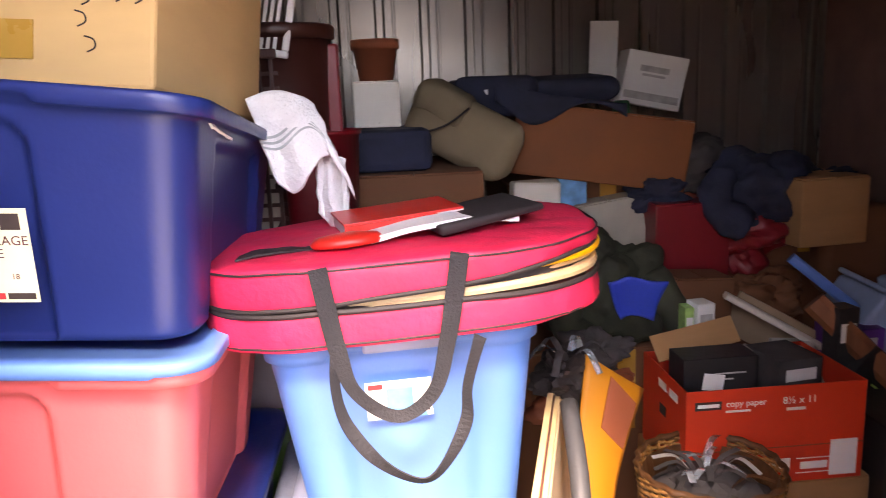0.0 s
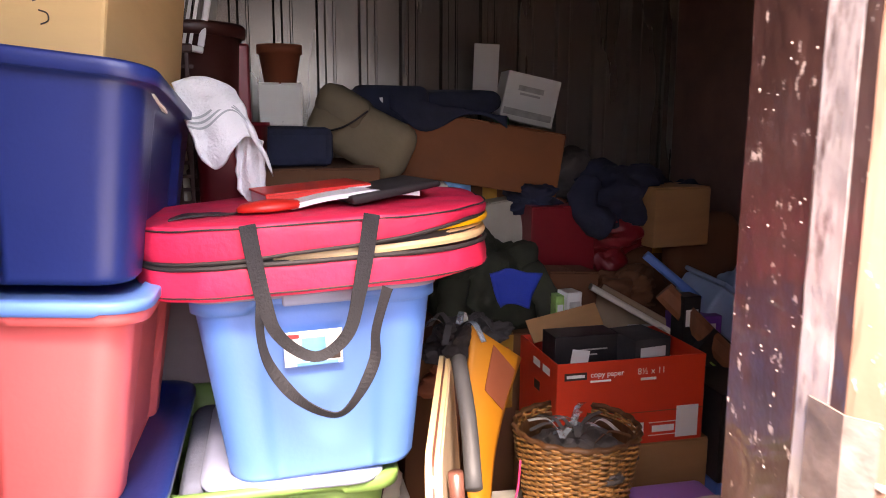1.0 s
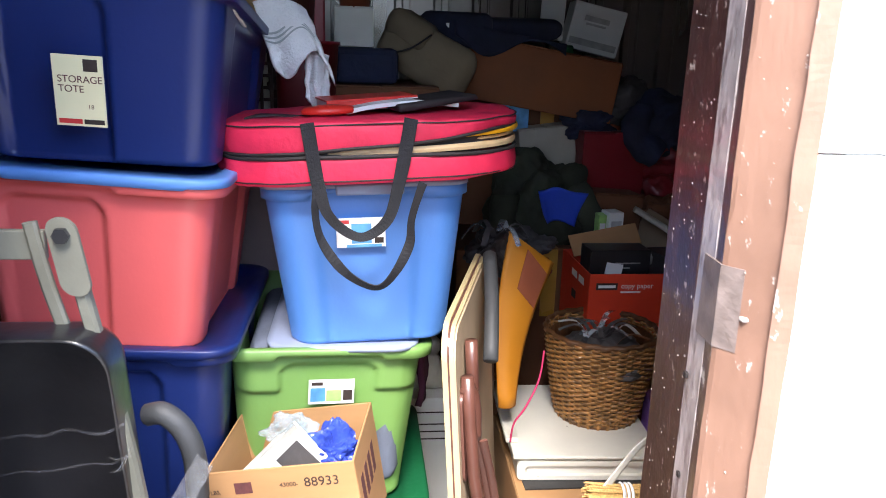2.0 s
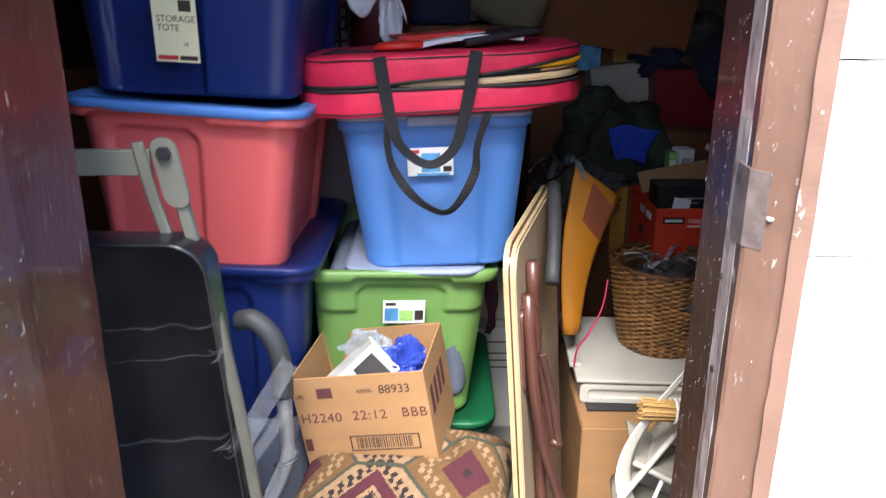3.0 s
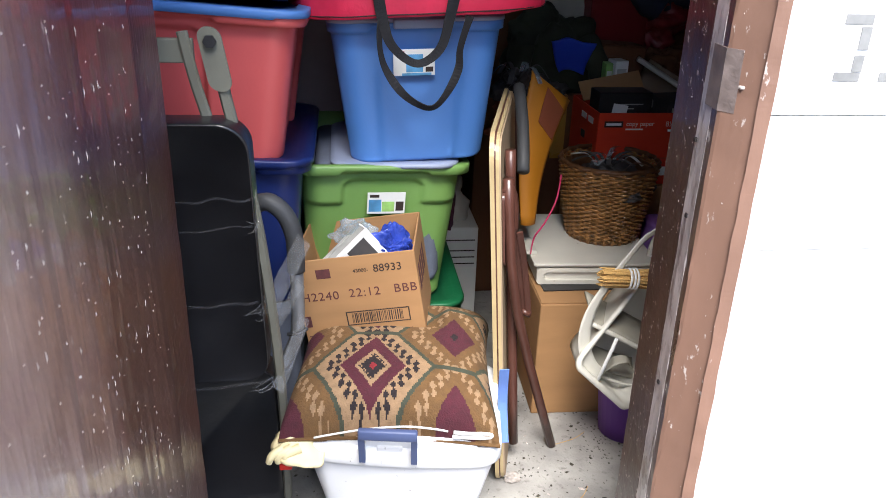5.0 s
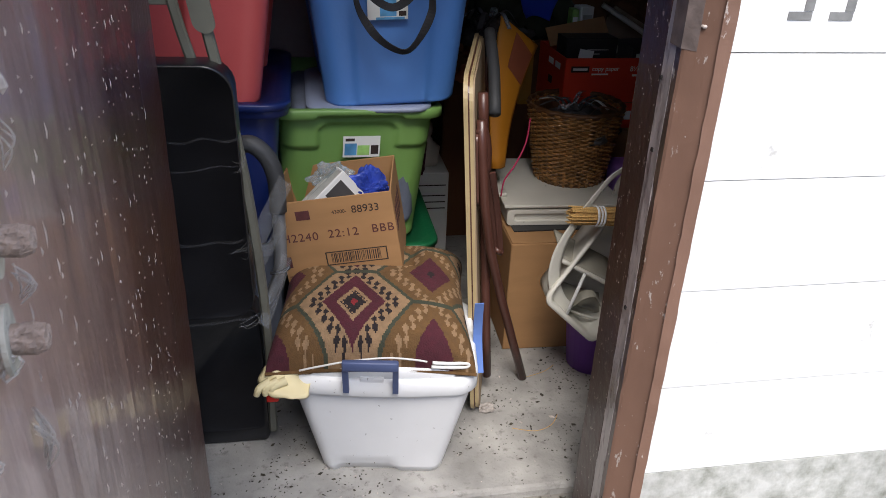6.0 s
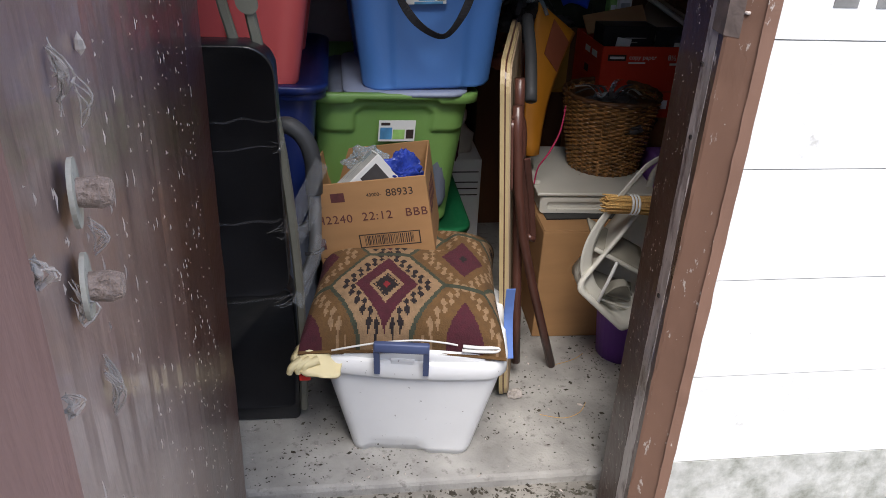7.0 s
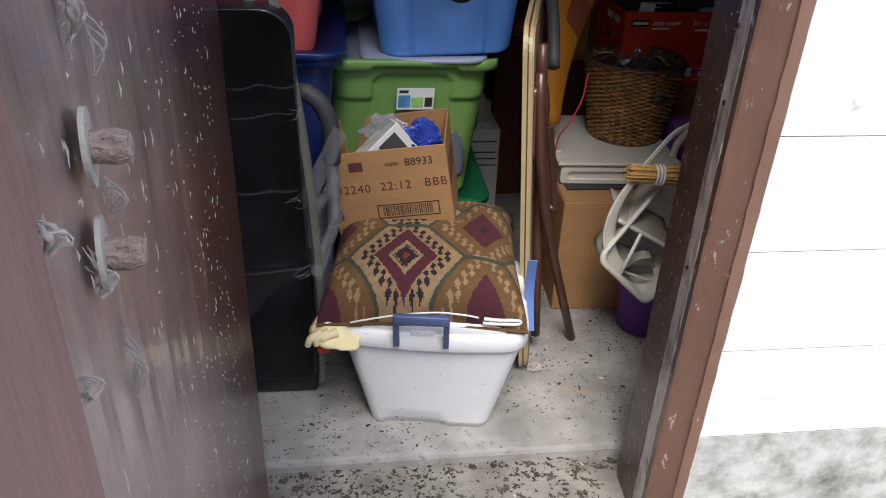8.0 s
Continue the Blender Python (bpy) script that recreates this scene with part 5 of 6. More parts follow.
for i in range(16):
    a, r0 = rq.uniform(0, 6.28), rq.uniform(0.0, 0.06)
    x0, y0 = r0 * math.cos(a), r0 * math.sin(a)
    b = rq.uniform(0, 6.28)
    part("strip", tube([(x0, y0, 0.04), (x0 + 0.04 * math.cos(b), y0 + 0.04 * math.sin(b), 0.085), (x0 + 0.09 * math.cos(b), y0 + 0.09 * math.sin(b), 0.075 + rq.uniform(-0.01, 0.02))], 0, flat=(0.007, 0.0008), n=5), rq.choice((M_CLEAR_BAG, M_GREYPAPER, M_WICKER_DK, M_DARKGREY)), fill)

carton("kraft carton under the red paper case", pose(0.74, 1.35, 0.0), 0.46, 0.30, 0.565, M_CARD, tape=False)
pc = thing("paper_case", "orange red cardboard case for copy paper, open on top", "cardboard box", pose(0.748, 1.338, 0.568, 0, 0, 1))
CW, CD, CH = 0.425, 0.28, 0.238
for nm, a in (("front_panel", (0, CW, 0, 0.004, 0, CH)), ("back_panel", (0, CW, CD - 0.004, CD, 0, CH)), ("side_panel", (0, 0.004, 0.004, CD - 0.004, 0, CH)), ("side_panel", (CW - 0.004, CW, 0.004, CD - 0.004, 0, CH)), ("bottom_panel", (0.004, CW - 0.004, 0.004, CD - 0.004, 0, 0.004))):
    part(nm, block(*a, 0.001, 1), M_REDBOX, pc)
part("lid_line", block(-0.001, CW + 0.001, -0.0008, 0.0, 0.088, 0.0905), M_RUST, pc)
part("printed_mark", block(0.02, 0.082, -0.0008, 0.0003, 0.192, 0.212), M_INK, pc)
part("printed_mark", block(0.026, 0.076, -0.0014, -0.0007, 0.198, 0.206), M_LABEL, pc)
words("copy paper", 0.021, on_front(0.092, -0.0008, 0.197), M_LABEL, pc)
words("8\u00bd x 11", 0.024, on_front(0.225, -0.0008, 0.195), M_LABEL, pc)
for a in ((0.092, 0.15, 0.183, 0.188), (0.235, 0.28, 0.178, 0.185), (0.265, 0.35, 0.02, 0.022), (0.265, 0.35, 0.056, 0.058), (0.275, 0.34, 0.03, 0.048), (0.2, 0.25, 0.03, 0.06)):
    part("printed_bar", block(a[0], a[1], -0.0008, 0.0003, a[2], a[3]), M_LABEL, pc)
part("paper_label", block(0.345, 0.41, -0.0014, 0.0, 0.01, 0.098), M_LABEL, pc, "white paper label")
for yy, zz in ((0.05, 0.19), (0.12, 0.19)):
    part("printed_bar", block(-0.0008, 0.0003, yy, yy + 0.05, zz, zz + 0.02), M_LABEL, pc)
part("hand_hole", block(-0.0009, 0.0003, 0.12, 0.16, 0.125, 0.15, 0.0), M_INK, pc)
bb = thing("black_box", "glossy black printed box standing in the red case", "box", pose(0.765, 1.40, 0.573, 0, 0, 2))
part("body", block(0, 0.18, 0, 0.09, 0, 0.285, 0.002), M_BLACK, bb)
part("tag", block(0.01, 0.06, -0.002, 0.0, 0.215, 0.255), M_LABEL, bb, "white torn tag").matrix_local = Matrix.Rotation(radians(9), 4, "Y")
for k in range(3):
    part("printed_bar", block(0.075, 0.15 - 0.03 * k, -0.001, 0.0, 0.245 - 0.014 * k, 0.2485 - 0.014 * k), M_GREYPAPER, bb)
single("card_flap", block(0.0, 0.22, 0.0, 0.005, 0.0, 0.07, 0.001), M_CARD, "bent kraft flap behind the black box", "card", pose(0.76, 1.55, 0.80, -35, -10, 4))

env = thing("padded_envelope", "yellow orange padded envelope with a brown label, standing upright", "envelope")
EA, EB, EC, ED = Vector((0.485, 1.20, 0.962)), Vector((0.61, 1.23, 0.87)), Vector((0.500, 1.10, 0.53)), Vector((0.462, 1.09, 0.53))


def env_pt(u, v, off=0.0):
    p = EA.lerp(EB, u).lerp(ED.lerp(EC, u), v)
    return p + Vector((-0.02 * math.sin(v * 3.1), -0.012 * math.sin(u * 3.1) - off, 0))


part("body", sheet(lambda u, v: env_pt(u, v), 10, 14, 0.012), M_OCHRE, env, smooth=True)
part("paper_label", sheet(lambda u, v: env_pt(0.4 + 0.55 * u, 0.02 + 0.24 * v + 0.06 * u, 0.010), 6, 6, 0.002), M_RUST, env, "reddish brown card label")
single("cord", tube([(0.562, 1.07, 0.69), (0.548, 1.05, 0.62), (0.515, 1.03, 0.56), (0.49, 1.04, 0.51), (0.488, 1.06, 0.449)], 0.0026, 6), mat("pink cord", (0.6, 0.03, 0.12), 0.6), "pink cord hanging beside the basket", "cord", smooth=True)
clut = thing("folded_umbrella", "dark folded umbrella and straps behind the table", "umbrella", pose(0.46, 1.25, 0.90))
part("canopy", crumple(0.06, 2.2, 1.0, 1.0, 0.9, 0.6), M_ZIP, clut)
part("shaft", tube([(0.0, 0, 0.0), (0.01, 0.02, -0.4), (0.02, 0.05, -0.9)], 0.008, 8, n=2), M_BROWN_METAL, clut)
for i in range(6):
    a = i * 1.05
    part("strip", tube([(0, 0, 0.02), (0.05 * math.cos(a), 0.05 * math.sin(a), 0.07), (0.09 * math.cos(a), 0.09 * math.sin(a), 0.03)], 0, flat=(0.008, 0.001), n=5), M_CLEAR_BAG if i % 2 else M_DARKGREY, clut)

# ---- white seat, broom and purple bin behind the jamb ----
M_CREAM2 = mat("grey beige plastic", (0.34, 0.32, 0.26), 0.6, vary=0.15, scale=8)
pb = thing("purple_bin", "small purple plastic bin on the floor", "bin", pose(0.742, 0.80, 0.0))
part("tub", lathe([(0.0, 0.0), (0.075, 0.0), (0.095, 0.20), (0.098, 0.20), (0.098, 0.21), (0.088, 0.21), (0.07, 0.01), (0.0, 0.01)], 28), M_PURPLE, pb, smooth=True)
lv = thing("lavender_box", "lavender plastic box with a white carrying hoop", "box", pose(0.90, 1.06, 0.0))
part("tub", block(0.0, 0.22, 0.0, 0.2, 0.0, 0.50, 0.02, 3), M_LAVENDER, lv, smooth=True)
part("hoop", tube([(-0.05, -0.02, 0.40), (-0.04, -0.02, 0.49), (0.02, -0.02, 0.545), (0.12, -0.02, 0.56), (0.2, -0.02, 0.54)], 0.011, 10), M_CREAM, lv, "white plastic hoop", smooth=True)
st = thing("child_seat", "off white moulded plastic seat with a webbing strap, tipped over", "seat", pose(0.605, 0.63, 0.385, 0, 0, 0))


def seat_shell(w, h, dep):
    """A square moulded tub with a rolled lip; its open side faces -y."""
    L = []
    for y, k in ((dep, 0.78), (dep * 0.4, 0.92), (0.006, 0.985), (0.0, 1.035), (-0.009, 1.040), (-0.013, 1.0), (-0.010, 0.940), (0.0, 0.922), (dep * 0.5, 0.84), (dep - 0.008, 0.72)):
        L.append([(x, y, z) for x, z in rrect(w * k, h * k, min(w, h) * 0.13 * k, 8, 6)][::-1])
    return rings(bmesh.new(), L)


sh = part("shell", seat_shell(0.215, 0.29, 0.10), M_CREAM, st, smooth=True)
sh.matrix_local = pose(0.058, 0.0, 0.004, -14, 44, 4)
part("panel", sheet(lambda u, v: (-0.062 + 0.16 * u, -0.012 + 0.09 * v, 0.072 - 0.092 * u + 0.040 * v), 8, 6, 0.006), M_CREAM2, st, "grey beige inner panel", smooth=True)
part("panel_trim", tube([(-0.066, -0.016, 0.070), (0.01, -0.018, 0.028), (0.10, -0.016, -0.024)], 0.0062, 8, n=4), M_CREAM, st, "white moulded trim", smooth=True)
part("panel", sheet(lambda u, v: (-0.055 + 0.16 * u, 0.020 + 0.05 * v, -0.062 - 0.062 * u - 0.006 * math.sin(3 * u) + 0.035 * v), 10, 6, 0.006), M_CREAM2, st, "grey beige inner panel", smooth=True)
part("panel_trim", tube([(-0.06, 0.016, -0.060), (-0.02, 0.004, -0.092), (0.05, 0.004, -0.122), (0.10, 0.016, -0.13)], 0.004, 8, n=5), M_CREAM, st, "white moulded trim", smooth=True)
part("arch", tube([(-0.022, -0.004, -0.070), (0.002, -0.014, -0.040), (0.036, -0.014, -0.036), (0.058, -0.004, -0.072)], 0, flat=(0.013, 0.0018), n=8, up=(1, 0, 0)), M_CREAM2, st, "grey beige bowed strap")
STRAP = smooth_path([(-0.030, -0.020, -0.075), (-0.062, -0.026, -0.040), (-0.086, -0.032, 0.020), (-0.088, -0.034, 0.080), (-0.070, -0.032, 0.140), (-0.030, -0.024, 0.205), (0.010, -0.012, 0.255), (0.045, 0.0, 0.290), (0.085, 0.01, 0.310)], 8)


def strap_pt(u, v):
    i = min(len(STRAP) - 1, int(u * (len(STRAP) - 1) + 0.5))
    a, b = STRAP[max(i - 1, 0)], STRAP[min(i + 1, len(STRAP) - 1)]
    d = (b - a).normalized()
    side = Vector((d.z, 0.25, -d.x)).normalized()
    return STRAP[i] + side * (v - 0.5) * (0.034 - 0.018 * sstep(0.3, 0.75, u))


part("strap", sheet(strap_pt, 60, 4, 0.0022), M_CREAM, st, "cream webbing strap", smooth=True)
part("rod", tube([(-0.050, -0.045, -0.088), (-0.012, -0.048, 0.046)], 0.0046, 8, n=1), M_PAPER, st, "thin white rod", smooth=True)
br = thing("broom_head", "straw broom head bound with white twine", "broom", pose(0.655, 0.605, 0.578, 0, 4, 0))
rq = random.Random(5)
straws = bmesh.new()
for i in range(110):
    a, r0 = rq.uniform(0, 6.28), 0.026 * math.sqrt(rq.random())
    y0, z0 = r0 * math.cos(a), r0 * math.sin(a)
    k = rq.uniform(1.2, 1.7)
    tube([(-0.10 - rq.uniform(0, 0.02), y0 * 0.9, z0 * 0.9), (-0.035, y0 * 0.8, z0 * 0.8), (0.20, y0 * k, z0 * k)], 0.0016, 4, straws, n=1)
tagged(part("straw", straws, M_STRAW, br), kind="stuff")
for x in (-0.045, -0.036, -0.028):
    tw = part("twine", lathe([(0.024, -0.003), (0.0265, 0.0), (0.024, 0.003)], 18), M_PAPER, br, "white twine")
    tw.matrix_local = Matrix.Translation((x, 0, 0)) @ Matrix.Rotation(radians(90), 4, "Y")

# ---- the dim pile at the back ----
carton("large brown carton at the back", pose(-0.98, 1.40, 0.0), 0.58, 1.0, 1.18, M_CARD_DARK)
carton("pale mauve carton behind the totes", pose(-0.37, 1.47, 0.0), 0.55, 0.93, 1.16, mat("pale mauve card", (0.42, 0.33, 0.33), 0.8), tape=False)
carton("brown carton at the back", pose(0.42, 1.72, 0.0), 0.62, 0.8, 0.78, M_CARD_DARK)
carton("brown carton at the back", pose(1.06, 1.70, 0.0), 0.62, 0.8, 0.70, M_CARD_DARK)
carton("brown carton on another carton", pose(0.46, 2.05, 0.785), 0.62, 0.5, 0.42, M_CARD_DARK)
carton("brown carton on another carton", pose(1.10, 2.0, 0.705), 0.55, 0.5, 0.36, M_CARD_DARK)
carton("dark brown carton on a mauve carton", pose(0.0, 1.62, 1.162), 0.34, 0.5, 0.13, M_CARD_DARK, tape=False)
carton("large orange brown carton lying tilted", pose(0.455, 1.98, 1.245, 0, 9, -3), 0.52, 0.4, 0.21, mat("orange brown card", (0.2, 0.06, 0.015), 0.7), tape=False)
nb = thing("navy_bag", "limp navy black bag lying over a carton", "bag")
part("body", rough_bm(block(0.28, 0.82, 2.0, 2.3, 1.44, 1.515, 0.035, 4), 0.03, 9), M_DARKCLOTH, nb, smooth=True)
part("pocket", rough_bm(block(0.31, 0.55, 1.965, 2.03, 1.41, 1.52, 0.025, 3), 0.015, 14), M_DARKCLOTH, nb, smooth=True)
part("flap", rough_bm(sheet(lambda u, v: (0.42 + 0.38 * u, 1.97 - 0.01 * v, 1.50 - 0.05 * v * (1 + math.sin(6 * u)) - 0.07 * u), 20, 6, 0.01), 0.015, 10), M_DARKCLOTH, nb, smooth=True)
single("bag_tag", block(0.36, 0.40, 1.965, 1.975, 1.455, 1.485, 0.001), M_LABEL, "white tag on a navy bag", "tag")
sk = thing("canvas_bag", "grey beige canvas bag slumped on cartons", "bag", pose(0.315, 1.80, 1.375, 0, 28, -12))
part("body", rough_bm(block(-0.15, 0.15, -0.07, 0.09, -0.085, 0.085, 0.045, 4), 0.012, 11), M_CANVAS, sk, smooth=True)
part("flap", rough_bm(block(-0.152, 0.0, -0.079, 0.095, 0.0, 0.092, 0.03, 3), 0.009, 14), M_CANVAS, sk, smooth=True)
part("seam", tube([(-0.12, -0.088, -0.06), (-0.05, -0.09, 0.0), (-0.01, -0.088, 0.07)], 0.003, 6), M_ZIP, sk)
wb = carton("small white carton on a brown one", pose(0.028, 1.78, 1.40), 0.12, 0.16, 0.118, M_CREAM, tape=False)
single("dark_tray", block(0.02, 0.22, 1.66, 1.9, 1.294, 1.398, 0.02), M_DARKCLOTH, "glossy dark tray under a white carton", "tray")
single("plant_pot", lathe([(0.0, 0.0), (0.045, 0.0), (0.058, 0.08), (0.064, 0.08), (0.064, 0.105), (0.05, 0.105), (0.045, 0.02), (0.0, 0.02)], 24), M_RUST, "reddish brown pot standing on a white carton", "pot", pose(0.09, 1.86, 1.519), smooth=True)
single("red_board", block(-0.02, 0.012, 1.55, 1.57, 1.165, 1.60, 0.006), M_DKRED, "narrow red board leaning at the back", "board")
bkt = thing("laundry_hamper", "dark red brown round hamper at the back", "hamper", pose(-0.13, 1.58, 1.18))
part("body", lathe([(0.0, 0.0), (0.10, 0.0), (0.125, 0.43), (0.112, 0.43), (0.09, 0.02), (0.0, 0.02)], 32), M_LATTICE, bkt, smooth=True)
part("rim", lathe([(0.120, 0.43), (0.134, 0.432), (0.136, 0.455), (0.130, 0.462), (0.112, 0.46), (0.110, 0.43)], 32), M_LATTICE, bkt, "thick rolled rim", smooth=True)
part("band", lathe([(0.1065, 0.10), (0.1115, 0.104), (0.1125, 0.120), (0.108, 0.124)], 32), M_LATTICE, bkt, "raised moulded band", smooth=True)
lb = thing("laundry_basket", "brown plastic lattice basket with pale cloth inside", "basket", pose(-0.34, 1.43, 1.182))
part("rim", block(0.0, 0.23, 0.0, 0.012, 0.385, 0.405, 0.004), M_LATTICE, lb)
for i in range(9):
    part("bar", block(0.005 + 0.026 * i, 0.013 + 0.026 * i, 0.002, 0.009, 0.0, 0.385), M_LATTICE, lb)
for i in range(12):
    part("bar", block(0.0, 0.23, 0.009, 0.014, 0.01 + 0.031 * i, 0.018 + 0.031 * i), M_LATTICE, lb)
part("cloth", rough_bm(block(0.005, 0.225, 0.03, 0.25, 0.01, 0.37, 0.04, 3), 0.012, 14), M_CREAM, lb, "pale folded cloth", smooth=True)
gr = thing("fan_grille", "white slatted plastic grille", "grille", pose(-0.235, 1.44, 1.593, -14, 10, 0))
part("rim", block(0.0, 0.15, 0.0, 0.012, 0.0, 0.015, 0.004), M_LABEL, gr)
part("rim", block(0.135, 0.15, 0.0, 0.012, 0.015, 0.16, 0.004), M_LABEL, gr)
for i in range(9):
    part("slat", block(0.004 + 0.014 * i, 0.011 + 0.014 * i, 0.003, 0.009, 0.012, 0.16), M_LABEL, gr)
tw = thing("towel", "white terry towel with grey stripes hanging down", "towel")


def towel_pt(u, v):
    x = -0.12 + 0.115 * u + 0.05 * v + 0.012 * v * u
    z = 1.50 - 0.035 * (1.6 * u - 0.7) ** 2 - (0.135 + 0.03 * math.sin(7 * u)) * v
    return (x, 1.10 - 0.05 * math.sin(v * 1.5) + 0.012 * math.sin(u * 11) * v, z)


part("cloth", rough_bm(sheet(towel_pt, 24, 24, 0.006), 0.005, 30), M_TOWEL, tw, smooth=True)
part("fold", rough_bm(sheet(lambda u, v: (-0.01 + 0.05 * u, 1.09 + 0.01 * math.sin(u * 9), 1.40 - 0.02 * u - (0.11 + 0.02 * math.sin(u * 3)) * v), 8, 14, 0.006), 0.006, 40), M_TOWEL, tw, smooth=True)
for k in range(3):
    part("stripe", rough_bm(sheet(lambda u, v: tuple(Vector(towel_pt(u, 0.42 + 0.06 * k + 0.025 * v)) + Vector((0, -0.005, 0))), 24, 2, 0.001), 0.0, 1.0), M_TOWEL_STRIPE, tw, "woven grey stripe")
rbk = thing("red_bucket", "dark red plastic bucket beside the totes", "bucket", pose(-0.035, 1.50, 1.162))
part("tub", lathe([(0.0, 0.0), (0.07, 0.0), (0.085, 0.24), (0.09, 0.24), (0.09, 0.25), (0.08, 0.25), (0.066, 0.01), (0.0, 0.01)], 32), M_DKRED, rbk, smooth=True)
single("red_cloth", rough_bm(block(-0.105, 0.0, 1.03, 1.18, 1.14, 1.40, 0.03, 4), 0.008, 12), M_DKRED, "dark red cloth bundle between the totes and the bag", "cloth", pose(-0.005, 0.36, 0.02), smooth=True)
sg = thing("white_carton", "white printed carton standing tilted on the pile", "carton", pose(0.905, 2.40, 1.425, 0, 12, -4))
part("body", block(0, 0.21, 0, 0.14, 0, 0.18, 0.003), M_LABEL, sg)
part("flap", block(-0.10, -0.004, 0.03, 0.036, 0.02, 0.27, 0.001), M_LABEL, sg, "raised white flap").matrix_local = Matrix.Rotation(radians(-10), 4, "Y")
for a in ((0.05, 0.15, 0.115, 0.135), (0.06, 0.14, 0.10, 0.108), (0.01, 0.2, 0.02, 0.045)):
    part("printed_bar", block(a[0], a[1], -0.001, 0.0, a[2], a[3]), M_GREYPAPER, sg)
single("green_pouch", block(0.88, 0.935, 2.36, 2.40, 1.36, 1.43, 0.01), M_DKGREEN, "dark green pouch on the pile", "pouch")
jk = thing("olive_jacket", "crumpled dark olive jacket heaped on a carton", "jacket", pose(0.70, 1.84, 0.89))
part("body", crumple(0.15, 4.4, 1.05, 0.75, 1.05, 0.5, 5), M_TARP, jk, smooth=True)
part("sleeve", rough_bm(tube([(-0.12, -0.10, 0.05), (-0.14, -0.15, -0.03), (-0.06, -0.17, -0.09)], 0.045, 14), 0.02, 18), M_TARP, jk, smooth=True)
part("sleeve", rough_bm(tube([(0.10, -0.08, 0.08), (0.16, -0.12, 0.0), (0.17, -0.12, -0.09)], 0.042, 14), 0.02, 18, 3), M_TARP, jk, smooth=True)
single("blue_nylon", rough_bm(sheet(lambda u, v: (0.665 + 0.165 * u * (1 - 0.45 * v) + 0.045 * v, 1.69 + 0.03 * v, 0.975 - 0.115 * v + 0.012 * math.sin(u * 4)), 12, 10, 0.006), 0.008, 16), M_BLUECLOTH, "bright blue nylon cloth on the olive jacket", "cloth", smooth=True)
carton("cream printed carton on the pile", pose(0.67, 1.96, 0.99, 0, -8, 2), 0.20, 0.14, 0.15, mat("cream card", (0.4, 0.37, 0.3), 0.8), tape=False)
single("blue_box", block(0.60, 0.69, 1.99, 2.04, 1.13, 1.225, 0.004), M_SKY_INK, "small blue printed box on the pile", "box")
single("cream_paper", rough_bm(block(0.46, 0.60, 1.93, 2.0, 1.13, 1.22, 0.008), 0.006, 20), M_CREAM, "cream paper bundle stuffed in the pile", "paper")
carton("dark red crate on the pile", pose(0.86, 1.88, 0.785), 0.22, 0.3, 0.36, M_DKRED, "crate", category="crate", tape=False)
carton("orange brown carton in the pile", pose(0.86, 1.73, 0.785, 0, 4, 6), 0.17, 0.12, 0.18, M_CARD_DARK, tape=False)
dc = thing("dark_coat", "navy black coat heaped on cartons", "coat", pose(1.22, 2.02, 1.15))
part("body", crumple(0.17, 9.1, 1.1, 0.7, 0.75, 0.45, 5), M_DARKCLOTH, dc, smooth=True)
part("sleeve", rough_bm(tube([(-0.14, -0.08, 0.05), (-0.18, -0.13, -0.02), (-0.10, -0.15, -0.08)], 0.05, 14), 0.02, 16), M_DARKCLOTH, dc, smooth=True)
single("grey_garment", crumple(0.13, 1.3, 1.1, 0.6, 0.8, 0.5, 5), M_DARKGREY, "dark grey garment heaped on the pile", "garment", pose(1.0, 2.1, 1.24), smooth=True)
carton("brown carton beside a coat", pose(1.28, 1.86, 1.0, 0, 0, 8), 0.22, 0.2, 0.2, M_CARD, tape=False)
lbx = thing("pale_blue_tub", "long pale blue plastic tub lying tilted on the pile", "tub", pose(1.345, 1.66, 0.80, 6, 33, 8))
part("body", block(0, 0.36, 0, 0.2, 0, 0.13, 0.014, 3), M_LTBLUE, lbx, smooth=True)
part("rim", block(-0.006, 0.366, -0.006, 0.206, 0.13, 0.145, 0.005), M_LTBLUE, lbx)
single("folded_cloth", crumple(0.10, 2.9, 1.2, 0.8, 0.8, 0.4, 4), M_LTBLUE, "pale blue crumpled cloth beside a tub", "cloth", pose(1.66, 1.92, 0.84), smooth=True)
dbx = thing("dark_carton", "long dark printed carton lying tilted under the tub", "carton", pose(1.245, 1.52, 0.74, 4, 38, 6))
part("body", block(0, 0.38, 0, 0.14, 0, 0.10, 0.003), M_BLACK, dbx)
for k in range(3):
    part("printed_bar", block(0.10 + 0.07 * k, 0.15 + 0.07 * k, -0.001, 0.0, 0.055, 0.072), M_GREYPAPER, dbx)
part("printed_band", block(0.06, 0.36, -0.001, 0.0, 0.012, 0.018), M_LIME_INK, dbx)
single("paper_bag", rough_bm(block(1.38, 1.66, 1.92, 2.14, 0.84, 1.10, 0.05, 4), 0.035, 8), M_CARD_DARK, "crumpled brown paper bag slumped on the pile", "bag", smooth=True)
